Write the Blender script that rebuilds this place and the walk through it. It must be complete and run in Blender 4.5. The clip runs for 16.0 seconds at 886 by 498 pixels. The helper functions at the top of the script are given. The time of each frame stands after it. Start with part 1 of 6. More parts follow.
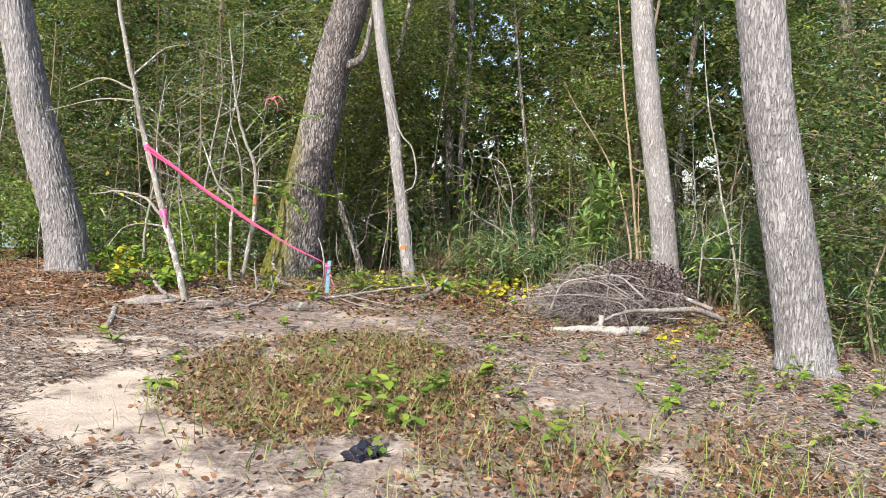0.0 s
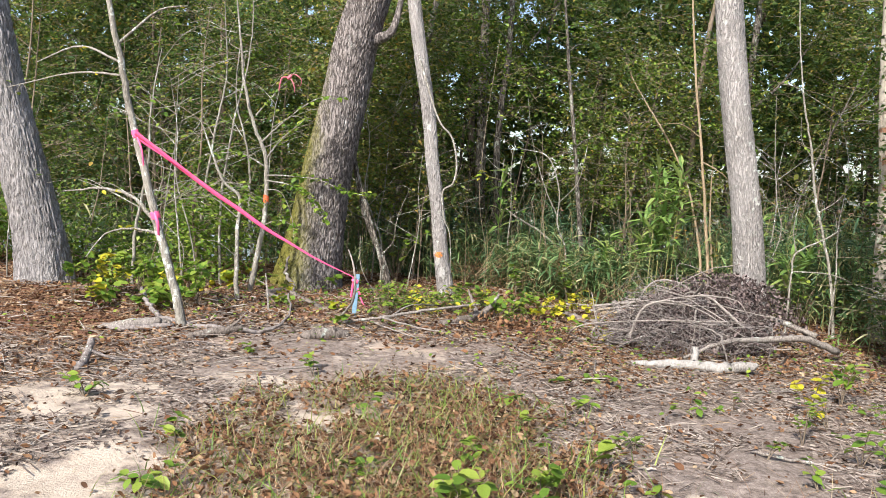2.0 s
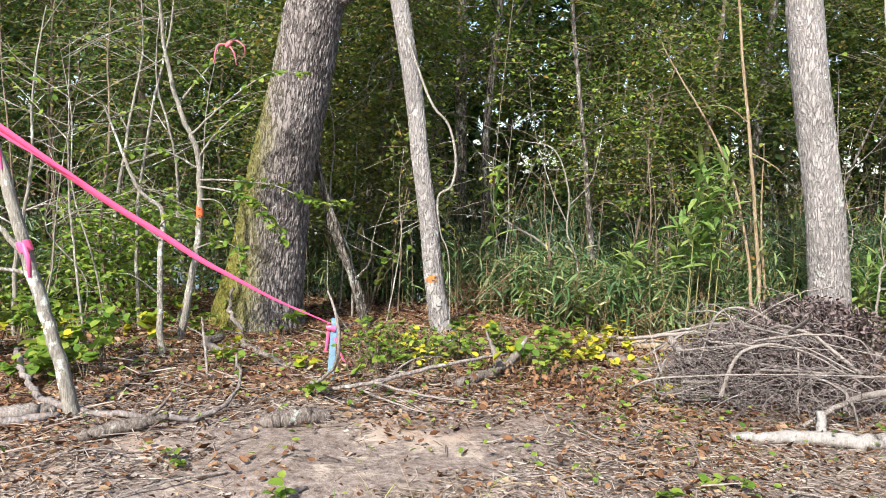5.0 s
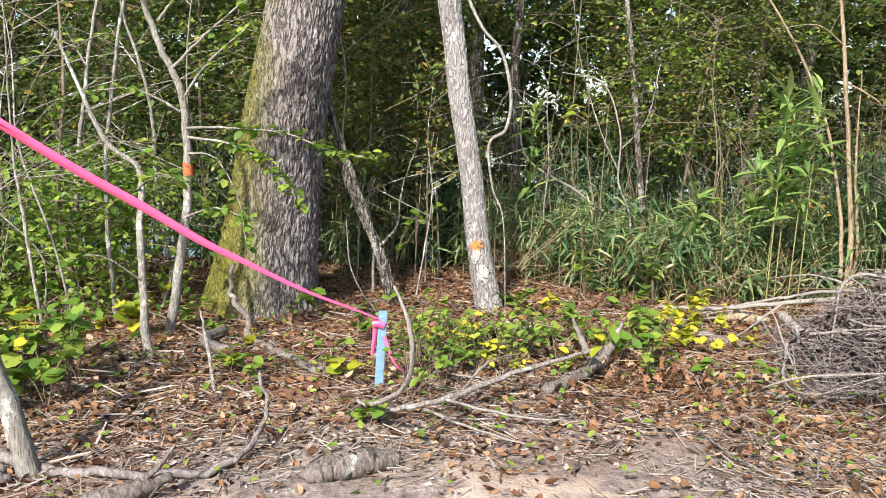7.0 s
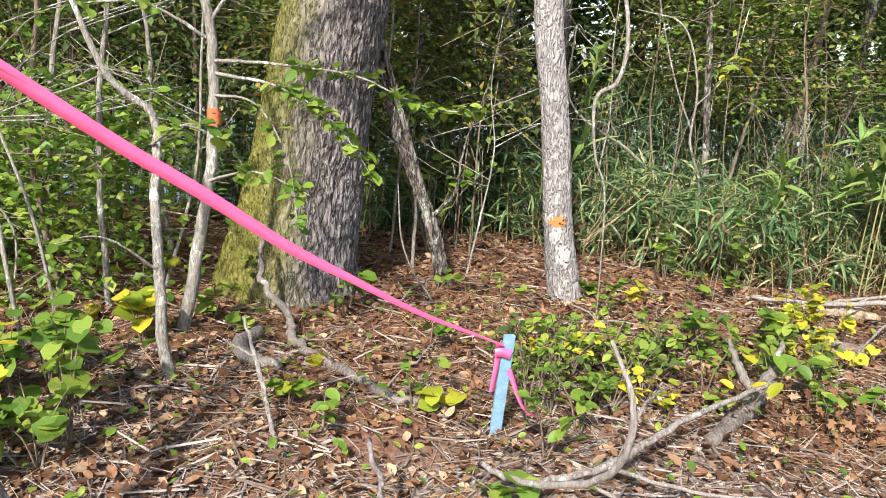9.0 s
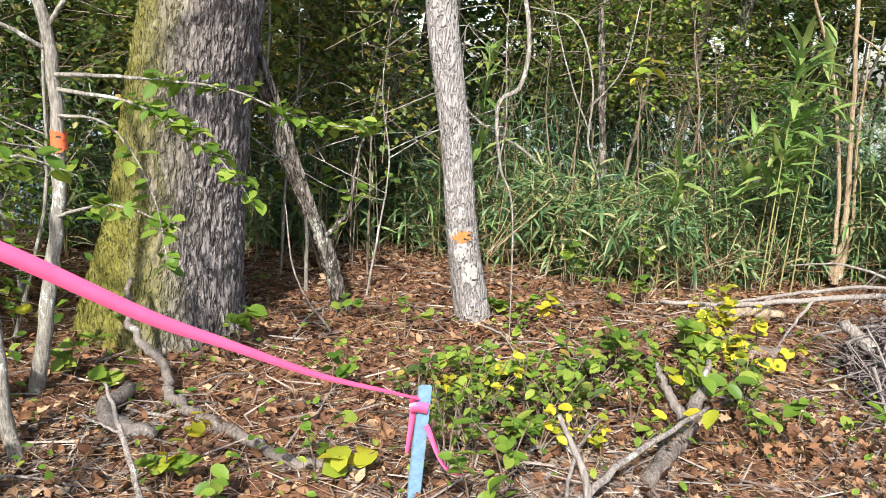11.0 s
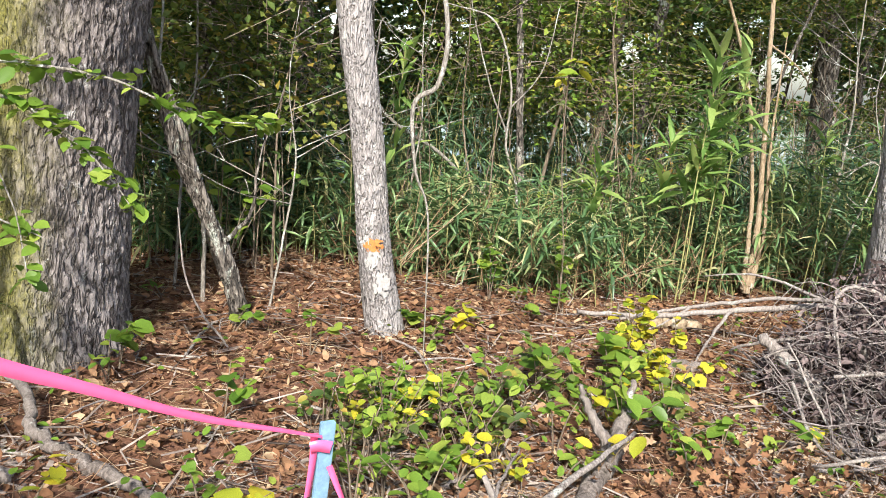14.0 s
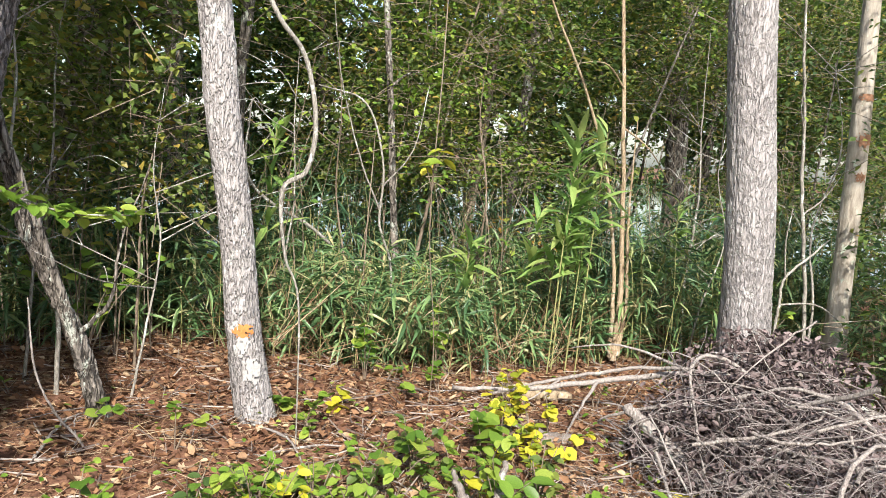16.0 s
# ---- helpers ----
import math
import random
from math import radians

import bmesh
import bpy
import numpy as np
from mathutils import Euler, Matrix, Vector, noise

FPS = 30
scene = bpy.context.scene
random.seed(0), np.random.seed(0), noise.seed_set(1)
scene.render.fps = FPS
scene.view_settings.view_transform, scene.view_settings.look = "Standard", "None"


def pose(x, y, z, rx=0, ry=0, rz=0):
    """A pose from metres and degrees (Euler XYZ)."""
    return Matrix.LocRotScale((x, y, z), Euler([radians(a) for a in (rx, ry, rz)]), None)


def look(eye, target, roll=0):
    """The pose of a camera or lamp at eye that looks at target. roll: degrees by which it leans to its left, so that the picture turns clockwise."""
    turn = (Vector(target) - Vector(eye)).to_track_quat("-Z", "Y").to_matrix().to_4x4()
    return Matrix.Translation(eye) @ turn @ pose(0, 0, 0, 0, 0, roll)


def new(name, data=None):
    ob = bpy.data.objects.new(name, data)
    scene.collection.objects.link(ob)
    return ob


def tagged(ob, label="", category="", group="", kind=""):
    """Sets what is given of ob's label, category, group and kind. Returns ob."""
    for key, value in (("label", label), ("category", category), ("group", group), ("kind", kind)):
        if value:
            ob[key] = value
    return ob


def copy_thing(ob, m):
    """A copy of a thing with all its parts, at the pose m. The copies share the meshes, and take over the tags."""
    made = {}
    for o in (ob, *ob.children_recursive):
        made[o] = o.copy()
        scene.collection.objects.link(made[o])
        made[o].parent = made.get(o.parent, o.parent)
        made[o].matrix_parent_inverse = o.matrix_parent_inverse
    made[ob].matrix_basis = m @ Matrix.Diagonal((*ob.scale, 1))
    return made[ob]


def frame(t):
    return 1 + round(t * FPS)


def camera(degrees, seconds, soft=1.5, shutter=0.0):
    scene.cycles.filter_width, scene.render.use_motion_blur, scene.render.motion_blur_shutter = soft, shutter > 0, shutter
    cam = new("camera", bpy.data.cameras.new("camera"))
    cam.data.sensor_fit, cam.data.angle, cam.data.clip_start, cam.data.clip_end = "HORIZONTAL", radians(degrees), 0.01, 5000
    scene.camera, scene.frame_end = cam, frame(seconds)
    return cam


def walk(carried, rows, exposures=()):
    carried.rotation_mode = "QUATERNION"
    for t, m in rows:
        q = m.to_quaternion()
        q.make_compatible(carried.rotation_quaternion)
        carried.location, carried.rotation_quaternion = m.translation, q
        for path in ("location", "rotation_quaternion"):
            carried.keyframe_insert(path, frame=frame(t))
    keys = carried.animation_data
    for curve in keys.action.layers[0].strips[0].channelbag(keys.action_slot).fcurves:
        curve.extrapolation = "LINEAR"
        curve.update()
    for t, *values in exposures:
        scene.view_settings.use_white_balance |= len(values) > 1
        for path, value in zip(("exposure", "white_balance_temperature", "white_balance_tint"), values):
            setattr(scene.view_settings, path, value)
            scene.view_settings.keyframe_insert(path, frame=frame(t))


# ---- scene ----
cam = camera(59.7, 16.0, soft=0.5)
PATH = [
    (0, (0.532, -0.232, 1.318), (0.428, 1.761, 1.189), 2.3),
    (0.5, (0.435, 0.213, 1.334), (0.277, 2.204, 1.236), 3.4),
    (1, (0.232, 0.566, 1.351), (0.137, 2.561, 1.241), 3.7),
    (1.5, (0.099, 0.905, 1.348), (0.039, 2.899, 1.211), 3.3),
    (2, (-0.078, 1.321, 1.399), (-0.176, 3.313, 1.245), 2.9),
    (2.5, (-0.319, 1.673, 1.432), (-0.405, 3.663, 1.247), 1.9),
    (3, (-0.447, 1.977, 1.426), (-0.508, 3.96, 1.171), 2.5),
    (3.5, (-0.511, 2.351, 1.401), (-0.559, 4.325, 1.079), 4.4),
    (4, (-0.583, 2.726, 1.374), (-0.454, 4.696, 1.055), 4.4),
    (4.5, (-0.598, 3.04, 1.392), (-0.389, 5.014, 1.144), 2.0),
    (5, (-0.666, 3.431, 1.437), (-0.611, 5.424, 1.284), 1.8),
    (5.2, (-0.709, 3.583, 1.436), (-0.648, 5.576, 1.283), 2.2),
    (7.3, (-1.259, 5.005, 1.447), (-1.115, 6.977, 1.141), 0.5),
    (7.5, (-1.303, 5.159, 1.459), (-1.137, 7.137, 1.217), 0.9),
    (8, (-1.51, 5.467, 1.535), (-1.305, 7.437, 1.259), 2.8),
    (8.2, (-1.615, 5.58, 1.511), (-1.408, 7.537, 1.154), 3.6),
    (10.3, (-1.947, 6.319, 1.497), (-1.521, 8.208, 0.998), 1.8),
    (10.5, (-1.929, 6.342, 1.511), (-1.473, 8.228, 1.027), 1.8),
    (11, (-1.837, 6.372, 1.545), (-1.297, 8.243, 1.086), 2.5),
    (11.5, (-1.736, 6.384, 1.568), (-1.093, 8.228, 1.133), 3.2),
    (12, (-1.752, 6.496, 1.546), (-1.05, 8.321, 1.126), 3.6),
    (12.5, (-1.784, 6.611, 1.526), (-1.05, 8.423, 1.105), 3.9),
    (13, (-1.766, 6.632, 1.537), (-1.037, 8.442, 1.101), 3.9),
    (13.5, (-1.746, 6.641, 1.528), (-1.02, 8.45, 1.081), 4.1),
    (14, (-1.743, 6.641, 1.528), (-0.992, 8.441, 1.082), 4.5),
    (14.5, (-1.742, 6.648, 1.544), (-0.935, 8.428, 1.121), 4.7),
    (15, (-1.719, 6.651, 1.561), (-0.832, 8.402, 1.178), 4.9),
    (15.5, (-1.71, 6.622, 1.579), (-0.747, 8.345, 1.253), 4.9),
    (16, (-1.714, 6.618, 1.615), (-0.686, 8.315, 1.361), 4.8),
]
walk(cam, [(t, look(eye, target, roll)) for t, eye, target, roll in PATH], [(0, 0.72), (5.0, 0.80), (8.0, 0.90), (11.0, 0.90), (16.0, 1.0)])

# ---- light ----
world = bpy.data.worlds.new("sky")
scene.world = world
world.use_nodes = True
wn = world.node_tree
sky = wn.nodes.new("ShaderNodeTexSky")
sky.sky_type = "NISHITA"
sky.sun_disc = False
SUN_ELEV, SUN_AZ = 42.0, 205.0      # azimuth clockwise from +y
sky.sun_elevation, sky.sun_rotation = radians(SUN_ELEV), radians(SUN_AZ)
sky.air_density, sky.dust_density = 1.0, 2.0
wn.links.new(sky.outputs[0], wn.nodes["Background"].inputs[0])
wn.nodes["Background"].inputs[1].default_value = 0.15
sun = new("sun", bpy.data.lights.new("sun", "SUN"))
sun.data.energy, sun.data.angle, sun.data.color = 5.0, radians(2.5), (1.0, 0.95, 0.87)
sd = Vector((math.sin(radians(SUN_AZ)) * math.cos(radians(SUN_ELEV)), math.cos(radians(SUN_AZ)) * math.cos(radians(SUN_ELEV)), math.sin(radians(SUN_ELEV))))
sun.matrix_world = look(sd * 60, (0, 0, 0))

rng = np.random.default_rng(7)


# ---- materials ----
def nodes_of(name):
    m = bpy.data.materials.new(name)
    m.use_nodes = True
    t = m.node_tree
    return m, t, t.nodes["Principled BSDF"], t.nodes, t.links


def ramp(nd, stops):
    r = nd.new("ShaderNodeValToRGB")
    e = r.color_ramp.elements
    e[0].position, e[0].color = stops[0][0], (*stops[0][1], 1)
    e[1].position, e[1].color = stops[-1][0], (*stops[-1][1], 1)
    for p, c in stops[1:-1]:
        k = e.new(p)
        k.color = (*c, 1)
    return r


def tex(nd, ln, coord, kind, scale, stretch=(1, 1, 1), detail=4.0, rough=0.6):
    mp = nd.new("ShaderNodeMapping")
    mp.inputs["Scale"].default_value = stretch
    ln.new(coord, mp.inputs[0])
    n = nd.new("ShaderNodeTexNoise" if kind == "noise" else "ShaderNodeTexVoronoi")
    ln.new(mp.outputs[0], n.inputs["Vector"])
    n.inputs["Scale"].default_value = scale
    if kind == "noise":
        n.inputs["Detail"].default_value, n.inputs["Roughness"].default_value = detail, rough
    return n.outputs[0]


def mixed(nd, ln, fac, a, b, mode="MIX"):
    m = nd.new("ShaderNodeMix")
    m.data_type, m.blend_type = "RGBA", mode
    for sock, v in ((m.inputs["Factor"], fac), (m.inputs["A"], a), (m.inputs["B"], b)):
        if isinstance(v, (int, float)):
            sock.default_value = v
        elif isinstance(v, tuple):
            sock.default_value = (*v, 1)
        else:
            ln.new(v, sock)
    return m.outputs["Result"]


def mask(nd, ln, value, lo, hi):
    m = nd.new("ShaderNodeMapRange")
    m.interpolation_type = "SMOOTHSTEP"
    m.inputs["From Min"].default_value, m.inputs["From Max"].default_value = lo, hi
    ln.new(value, m.inputs["Value"])
    return m.outputs[0]


def bumped(nd, ln, bsdf, height, strength, dist):
    b = nd.new("ShaderNodeBump")
    b.inputs["Strength"].default_value, b.inputs["Distance"].default_value = strength, dist
    ln.new(height, b.inputs["Height"])
    ln.new(b.outputs[0], bsdf.inputs["Normal"])


def math_node(nd, ln, op, a, b):
    m = nd.new("ShaderNodeMath")
    m.operation = op
    for sock, v in zip(m.inputs, (a, b)):
        if isinstance(v, (int, float)):
            sock.default_value = v
        else:
            ln.new(v, sock)
    return m.outputs[0]


def bark(name, dark, mid, light, fine=40.0, lichen=0.0, lichen_col=(0.55, 0.58, 0.52), moss=0.0, moss_x=0.0, plate=0.0, tall=0.2, crack=0.8):
    m, t, b, nd, ln = nodes_of(name)
    co = nd.new("ShaderNodeTexCoord").outputs["Object"]
    grain = tex(nd, ln, co, "noise", fine, (1, 1, 0.22), 6, 0.7)
    broad = tex(nd, ln, co, "noise", 2.2, (1, 1, 0.5), 3, 0.5)
    r = ramp(nd, [(0.33, dark), (0.5, mid), (0.66, light)])
    ln.new(grain, r.inputs[0])
    c = mixed(nd, ln, mask(nd, ln, broad, 0.4, 0.65), r.outputs[0], mixed(nd, ln, 0.45, r.outputs[0], light))
    if plate:
        furrow = tex(nd, ln, co, "noise", plate * 0.42, (1, 1, tall), 3, 0.55)
        cross = tex(nd, ln, co, "noise", plate * 0.8, (1, 1, 0.9), 2, 0.5)
        ridge = math_node(nd, ln, "ABSOLUTE", math_node(nd, ln, "SUBTRACT", furrow, 0.5), 0)
        plates = mask(nd, ln, math_node(nd, ln, "ADD", ridge, math_node(nd, ln, "MULTIPLY", cross, 0.05)), 0.015, 0.12)
        c = mixed(nd, ln, plates, mixed(nd, ln, crack, c, tuple(k * 0.6 for k in dark)), c)
        grain = math_node(nd, ln, "ADD", math_node(nd, ln, "MULTIPLY", plates, 1.2), grain)
    if lichen:
        spots = tex(nd, ln, co, "noise", 9.0, (1, 1, 0.7), 5, 0.75)
        c = mixed(nd, ln, mask(nd, ln, spots, 0.66 - 0.12 * lichen, 0.72 - 0.1 * lichen), c, lichen_col)
    if moss:
        sep = nd.new("ShaderNodeSeparateXYZ")
        ln.new(co, sep.inputs[0])
        side = math_node(nd, ln, "MULTIPLY_ADD", sep.outputs[0], -2.6)
        side.node.inputs[2].default_value = moss_x
        drop = math_node(nd, ln, "MULTIPLY", sep.outputs[2], 0.10)
        wob = math_node(nd, ln, "MULTIPLY", tex(nd, ln, co, "noise", 6.0, (1, 1, 0.5), 5, 0.7), 1.3)
        tot = math_node(nd, ln, "ADD", math_node(nd, ln, "ADD", side, drop), wob)
        mc = ramp(nd, [(0.3, (0.07, 0.075, 0.015)), (0.7, (0.27, 0.25, 0.05))])
        ln.new(tex(nd, ln, co, "noise", 70.0, (1, 1, 0.6), 4, 0.7), mc.inputs[0])
        c = mixed(nd, ln, math_node(nd, ln, "MULTIPLY", mask(nd, ln, tot, 0.3, 1.35), moss), c, mc.outputs[0])
    ln.new(c, b.inputs["Base Color"])
    b.inputs["Roughness"].default_value = 0.92
    b.inputs["Specular IOR Level"].default_value = 0.2
    bumped(nd, ln, b, grain, 0.9, 0.014)
    return m


def leafy(name, cols, rough=0.5, trans=0.35, spec=0.35):
    m, t, b, nd, ln = nodes_of(name)
    g = nd.new("ShaderNodeNewGeometry")
    oi = nd.new("ShaderNodeObjectInfo")
    w = math_node(nd, ln, "FRACT", math_node(nd, ln, "ADD", g.outputs["Random Per Island"], oi.outputs["Random"]), 0)
    r = ramp(nd, cols)
    ln.new(w, r.inputs[0])
    co = nd.new("ShaderNodeTexCoord").outputs["Object"]
    var = tex(nd, ln, co, "noise", 45.0, (1, 1, 1), 3, 0.6)
    c = mixed(nd, ln, mask(nd, ln, var, 0.3, 0.75), mixed(nd, ln, 0.35, r.outputs[0], (0.02, 0.02, 0.008)), r.outputs[0])
    ln.new(c, b.inputs["Base Color"])
    b.inputs["Roughness"].default_value = rough
    b.inputs["Specular IOR Level"].default_value = spec
    if trans:
        tr = nd.new("ShaderNodeBsdfTranslucent")
        ln.new(c, tr.inputs[0])
        mx = nd.new("ShaderNodeMixShader")
        mx.inputs[0].default_value = trans
        ln.new(b.outputs[0], mx.inputs[1])
        ln.new(tr.outputs[0], mx.inputs[2])
        ln.new(mx.outputs[0], nd["Material Output"].inputs[0])
    return m


def plain(name, col, rough=0.7, vary=0.25, scale=30.0, spec=0.3, bump=0.2):
    m, t, b, nd, ln = nodes_of(name)
    co = nd.new("ShaderNodeTexCoord").outputs["Object"]
    n = tex(nd, ln, co, "noise", scale, (1, 1, 1), 5, 0.7)
    lo = tuple(k * (1 - vary) for k in col)
    hi = tuple(min(1, k * (1 + vary)) for k in col)
    r = ramp(nd, [(0.3, lo), (0.7, hi)])
    ln.new(n, r.inputs[0])
    ln.new(r.outputs[0], b.inputs["Base Color"])
    b.inputs["Roughness"].default_value = rough
    b.inputs["Specular IOR Level"].default_value = spec
    if bump:
        bumped(nd, ln, b, n, bump, 0.004)
    return m


def ground_material():
    m, t, b, nd, ln = nodes_of("sandy_soil")
    co = nd.new("ShaderNodeTexCoord").outputs["Object"]
    sep = nd.new("ShaderNodeSeparateXYZ")
    ln.new(co, sep.inputs[0])
    big = tex(nd, ln, co, "noise", 0.9, (1, 1, 1), 5, 0.6)
    mid = tex(nd, ln, co, "noise", 3.5, (1, 1, 1), 6, 0.65)
    fine = tex(nd, ln, co, "noise", 60.0, (1, 1, 1), 4, 0.7)
    sand = ramp(nd, [(0.3, (0.25, 0.20, 0.155)), (0.6, (0.37, 0.305, 0.245)), (0.8, (0.47, 0.395, 0.325))])
    ln.new(math_node(nd, ln, "MULTIPLY_ADD", fine, 0.4), sand.inputs[0])
    sand.inputs[0].links[0].from_node.inputs[2].default_value = 0.0
    ln.new(mid, sand.inputs[0].links[0].from_node.inputs[2])
    mulch = ramp(nd, [(0.36, (0.07, 0.054, 0.046)), (0.5, (0.21, 0.168, 0.145)), (0.66, (0.40, 0.34, 0.30))])
    ln.new(tex(nd, ln, co, "noise", 16.0, (1, 1, 1), 9, 0.85), mulch.inputs[0])
    litter = ramp(nd, [(0.3, (0.07, 0.036, 0.024)), (0.55, (0.18, 0.092, 0.058)), (0.75, (0.30, 0.17, 0.11))])
    ln.new(tex(nd, ln, co, "noise", 30.0, (1, 1, 1), 6, 0.75), litter.inputs[0])
    # bare sand to the west, mulch over most of the clearing, litter under the trees
    west = math_node(nd, ln, "MULTIPLY", sep.outputs[0], -0.055)
    s1 = math_node(nd, ln, "ADD", math_node(nd, ln, "ADD", big, math_node(nd, ln, "MULTIPLY", mid, 0.7)), west)
    s1 = math_node(nd, ln, "SUBTRACT", s1, math_node(nd, ln, "MULTIPLY", mask(nd, ln, sep.outputs[1], 5.4, 7.6), 0.13))
    c = mixed(nd, ln, mask(nd, ln, s1, 0.84, 0.96), mulch.outputs[0], sand.outputs[0])
    shift = math_node(nd, ln, "MULTIPLY", mask(nd, ln, sep.outputs[0], -1.4, -3.0), 1.4)
    line = math_node(nd, ln, "ADD", math_node(nd, ln, "ADD", sep.outputs[1], shift), math_node(nd, ln, "MULTIPLY", math_node(nd, ln, "ADD", mid, big), 2.0))
    c = mixed(nd, ln, mask(nd, ln, line, 9.6, 10.9), c, litter.outputs[0])
    ln.new(c, b.inputs["Base Color"])
    b.inputs["Roughness"].default_value = 0.95
    b.inputs["Specular IOR Level"].default_value = 0.15
    lumps = tex(nd, ln, co, "noise", 15.0, (1, 1, 1), 5, 0.7)
    bumped(nd, ln, b, math_node(nd, ln, "ADD", math_node(nd, ln, "ADD", fine, lumps), mid), 0.5, 0.022)
    return m


M_GROUND = ground_material()
M_OAK = bark("oak_bark", (0.08, 0.067, 0.063), (0.22, 0.193, 0.184), (0.37, 0.335, 0.325), 95, 0.4, (0.48, 0.47, 0.45), 0.95, 0.22, 62, 0.26, 0.8)
M_GREY = bark("grey_bark", (0.13, 0.118, 0.116), (0.28, 0.264, 0.263), (0.41, 0.39, 0.39), 75, 0.25, (0.5, 0.5, 0.49), 0, 0, 85, 0.16, 0.25)
M_PALE = bark("pale_bark", (0.17, 0.155, 0.15), (0.33, 0.306, 0.297), (0.49, 0.462, 0.45), 90, 0.65, (0.62, 0.63, 0.60), 0, 0, 95, 0.3, 0.2)
M_BIRCH = bark("smooth_pale_bark", (0.2, 0.165, 0.13), (0.35, 0.31, 0.255), (0.46, 0.42, 0.36), 22, 0.6, (0.45, 0.5, 0.4))
M_SAP = bark("sapling_bark", (0.09, 0.08, 0.068), (0.24, 0.22, 0.19), (0.42, 0.395, 0.35), 110, 0.9, (0.62, 0.65, 0.6))
M_STEM = bark("brown_stem_bark", (0.07, 0.05, 0.035), (0.17, 0.13, 0.095), (0.30, 0.25, 0.19), 60, 0.3)
M_TAN = bark("tan_stem_bark", (0.14, 0.095, 0.055), (0.30, 0.225, 0.145), (0.45, 0.36, 0.25), 80, 0.7, (0.45, 0.43, 0.36))
M_ROUGH = bark("rough_grey_bark", (0.05, 0.042, 0.036), (0.16, 0.14, 0.12), (0.32, 0.285, 0.25), 70, 0.8, (0.4, 0.42, 0.37), 0, 0, 60, 0.25, 0.8)
M_ORANGELEAF = leafy("orange_autumn_leaf", [(0.0, (0.16, 0.09, 0.02)), (0.4, (0.38, 0.2, 0.04)), (0.8, (0.5, 0.36, 0.06)), (1.0, (0.2, 0.26, 0.05))])
M_DARK = bark("dark_wood_bark", (0.03, 0.025, 0.02), (0.08, 0.065, 0.05), (0.16, 0.13, 0.11), 30, 0.2)
M_DEAD = bark("weathered_dead_wood", (0.07, 0.06, 0.052), (0.23, 0.20, 0.18), (0.40, 0.36, 0.33), 90, 0.5, (0.42, 0.46, 0.41))
M_GREYLOG = bark("grey_lichened_wood", (0.10, 0.09, 0.082), (0.26, 0.24, 0.225), (0.40, 0.38, 0.36), 80, 0.6, (0.46, 0.48, 0.45))
M_LOG = bark("lichened_dark_wood", (0.05, 0.042, 0.036), (0.15, 0.125, 0.11), (0.28, 0.245, 0.22), 80, 0.5, (0.36, 0.38, 0.34))
M_TWIG = bark("dead_twig_bark", (0.06, 0.048, 0.044), (0.18, 0.155, 0.146), (0.33, 0.295, 0.28), 60, 0.2)
M_LEAF = leafy("bright_green_leaf", [(0.0, (0.09, 0.19, 0.025)), (0.5, (0.19, 0.32, 0.04)), (1.0, (0.38, 0.47, 0.08))], 0.45, 0.42)
M_YELLOW = leafy("yellow_leaf", [(0.0, (0.20, 0.30, 0.03)), (0.4, (0.50, 0.48, 0.035)), (1.0, (0.68, 0.58, 0.05))])
M_FOREST = leafy("forest_leaf", [(0.0, (0.04, 0.088, 0.03)), (0.35, (0.085, 0.16, 0.045)), (0.7, (0.15, 0.235, 0.055)), (0.93, (0.27, 0.30, 0.06)), (1.0, (0.36, 0.26, 0.06))], 0.45, 0.42, 0.4)
M_OLIVE = leafy("olive_leaf", [(0.0, (0.065, 0.12, 0.032)), (0.5, (0.15, 0.22, 0.05)), (0.87, (0.28, 0.31, 0.06)), (1.0, (0.48, 0.33, 0.07))], 0.45, 0.42, 0.4)
M_CANE = leafy("cane_leaf", [(0.0, (0.05, 0.115, 0.045)), (0.4, (0.11, 0.21, 0.078)), (0.8, (0.21, 0.33, 0.12)), (1.0, (0.50, 0.45, 0.24))], 0.36, 0.3, 0.5)
M_BLUECANE = leafy("bluish_cane_leaf", [(0.0, (0.035, 0.095, 0.05)), (0.5, (0.09, 0.19, 0.095)), (1.0, (0.19, 0.31, 0.15))], 0.34, 0.3, 0.5)
M_TALLCANE = leafy("tall_cane_leaf", [(0.0, (0.14, 0.27, 0.07)), (0.5, (0.26, 0.42, 0.11)), (1.0, (0.44, 0.54, 0.17))], 0.38, 0.42, 0.5)
M_CANESTEM = plain("cane_stem", (0.25, 0.24, 0.10), 0.5)
M_LITTER = leafy("dead_leaf", [(0.0, (0.045, 0.022, 0.013)), (0.25, (0.12, 0.054, 0.03)), (0.55, (0.23, 0.112, 0.058)), (0.82, (0.33, 0.19, 0.105)), (1.0, (0.50, 0.37, 0.24))], 0.75, 0.1, 0.2)
M_PILELEAF = leafy("withered_leaf", [(0.0, (0.045, 0.030, 0.03)), (0.5, (0.14, 0.105, 0.105)), (1.0, (0.30, 0.235, 0.23))], 0.8, 0.1, 0.2)
M_STRAW = leafy("dry_straw", [(0.0, (0.17, 0.08, 0.045)), (0.5, (0.34, 0.20, 0.115)), (1.0, (0.52, 0.41, 0.27))], 0.7, 0.15, 0.2)
M_CHIP = leafy("wood_debris", [(0.0, (0.09, 0.065, 0.055)), (0.5, (0.24, 0.19, 0.165)), (1.0, (0.45, 0.39, 0.34))], 0.85, 0.0, 0.15)
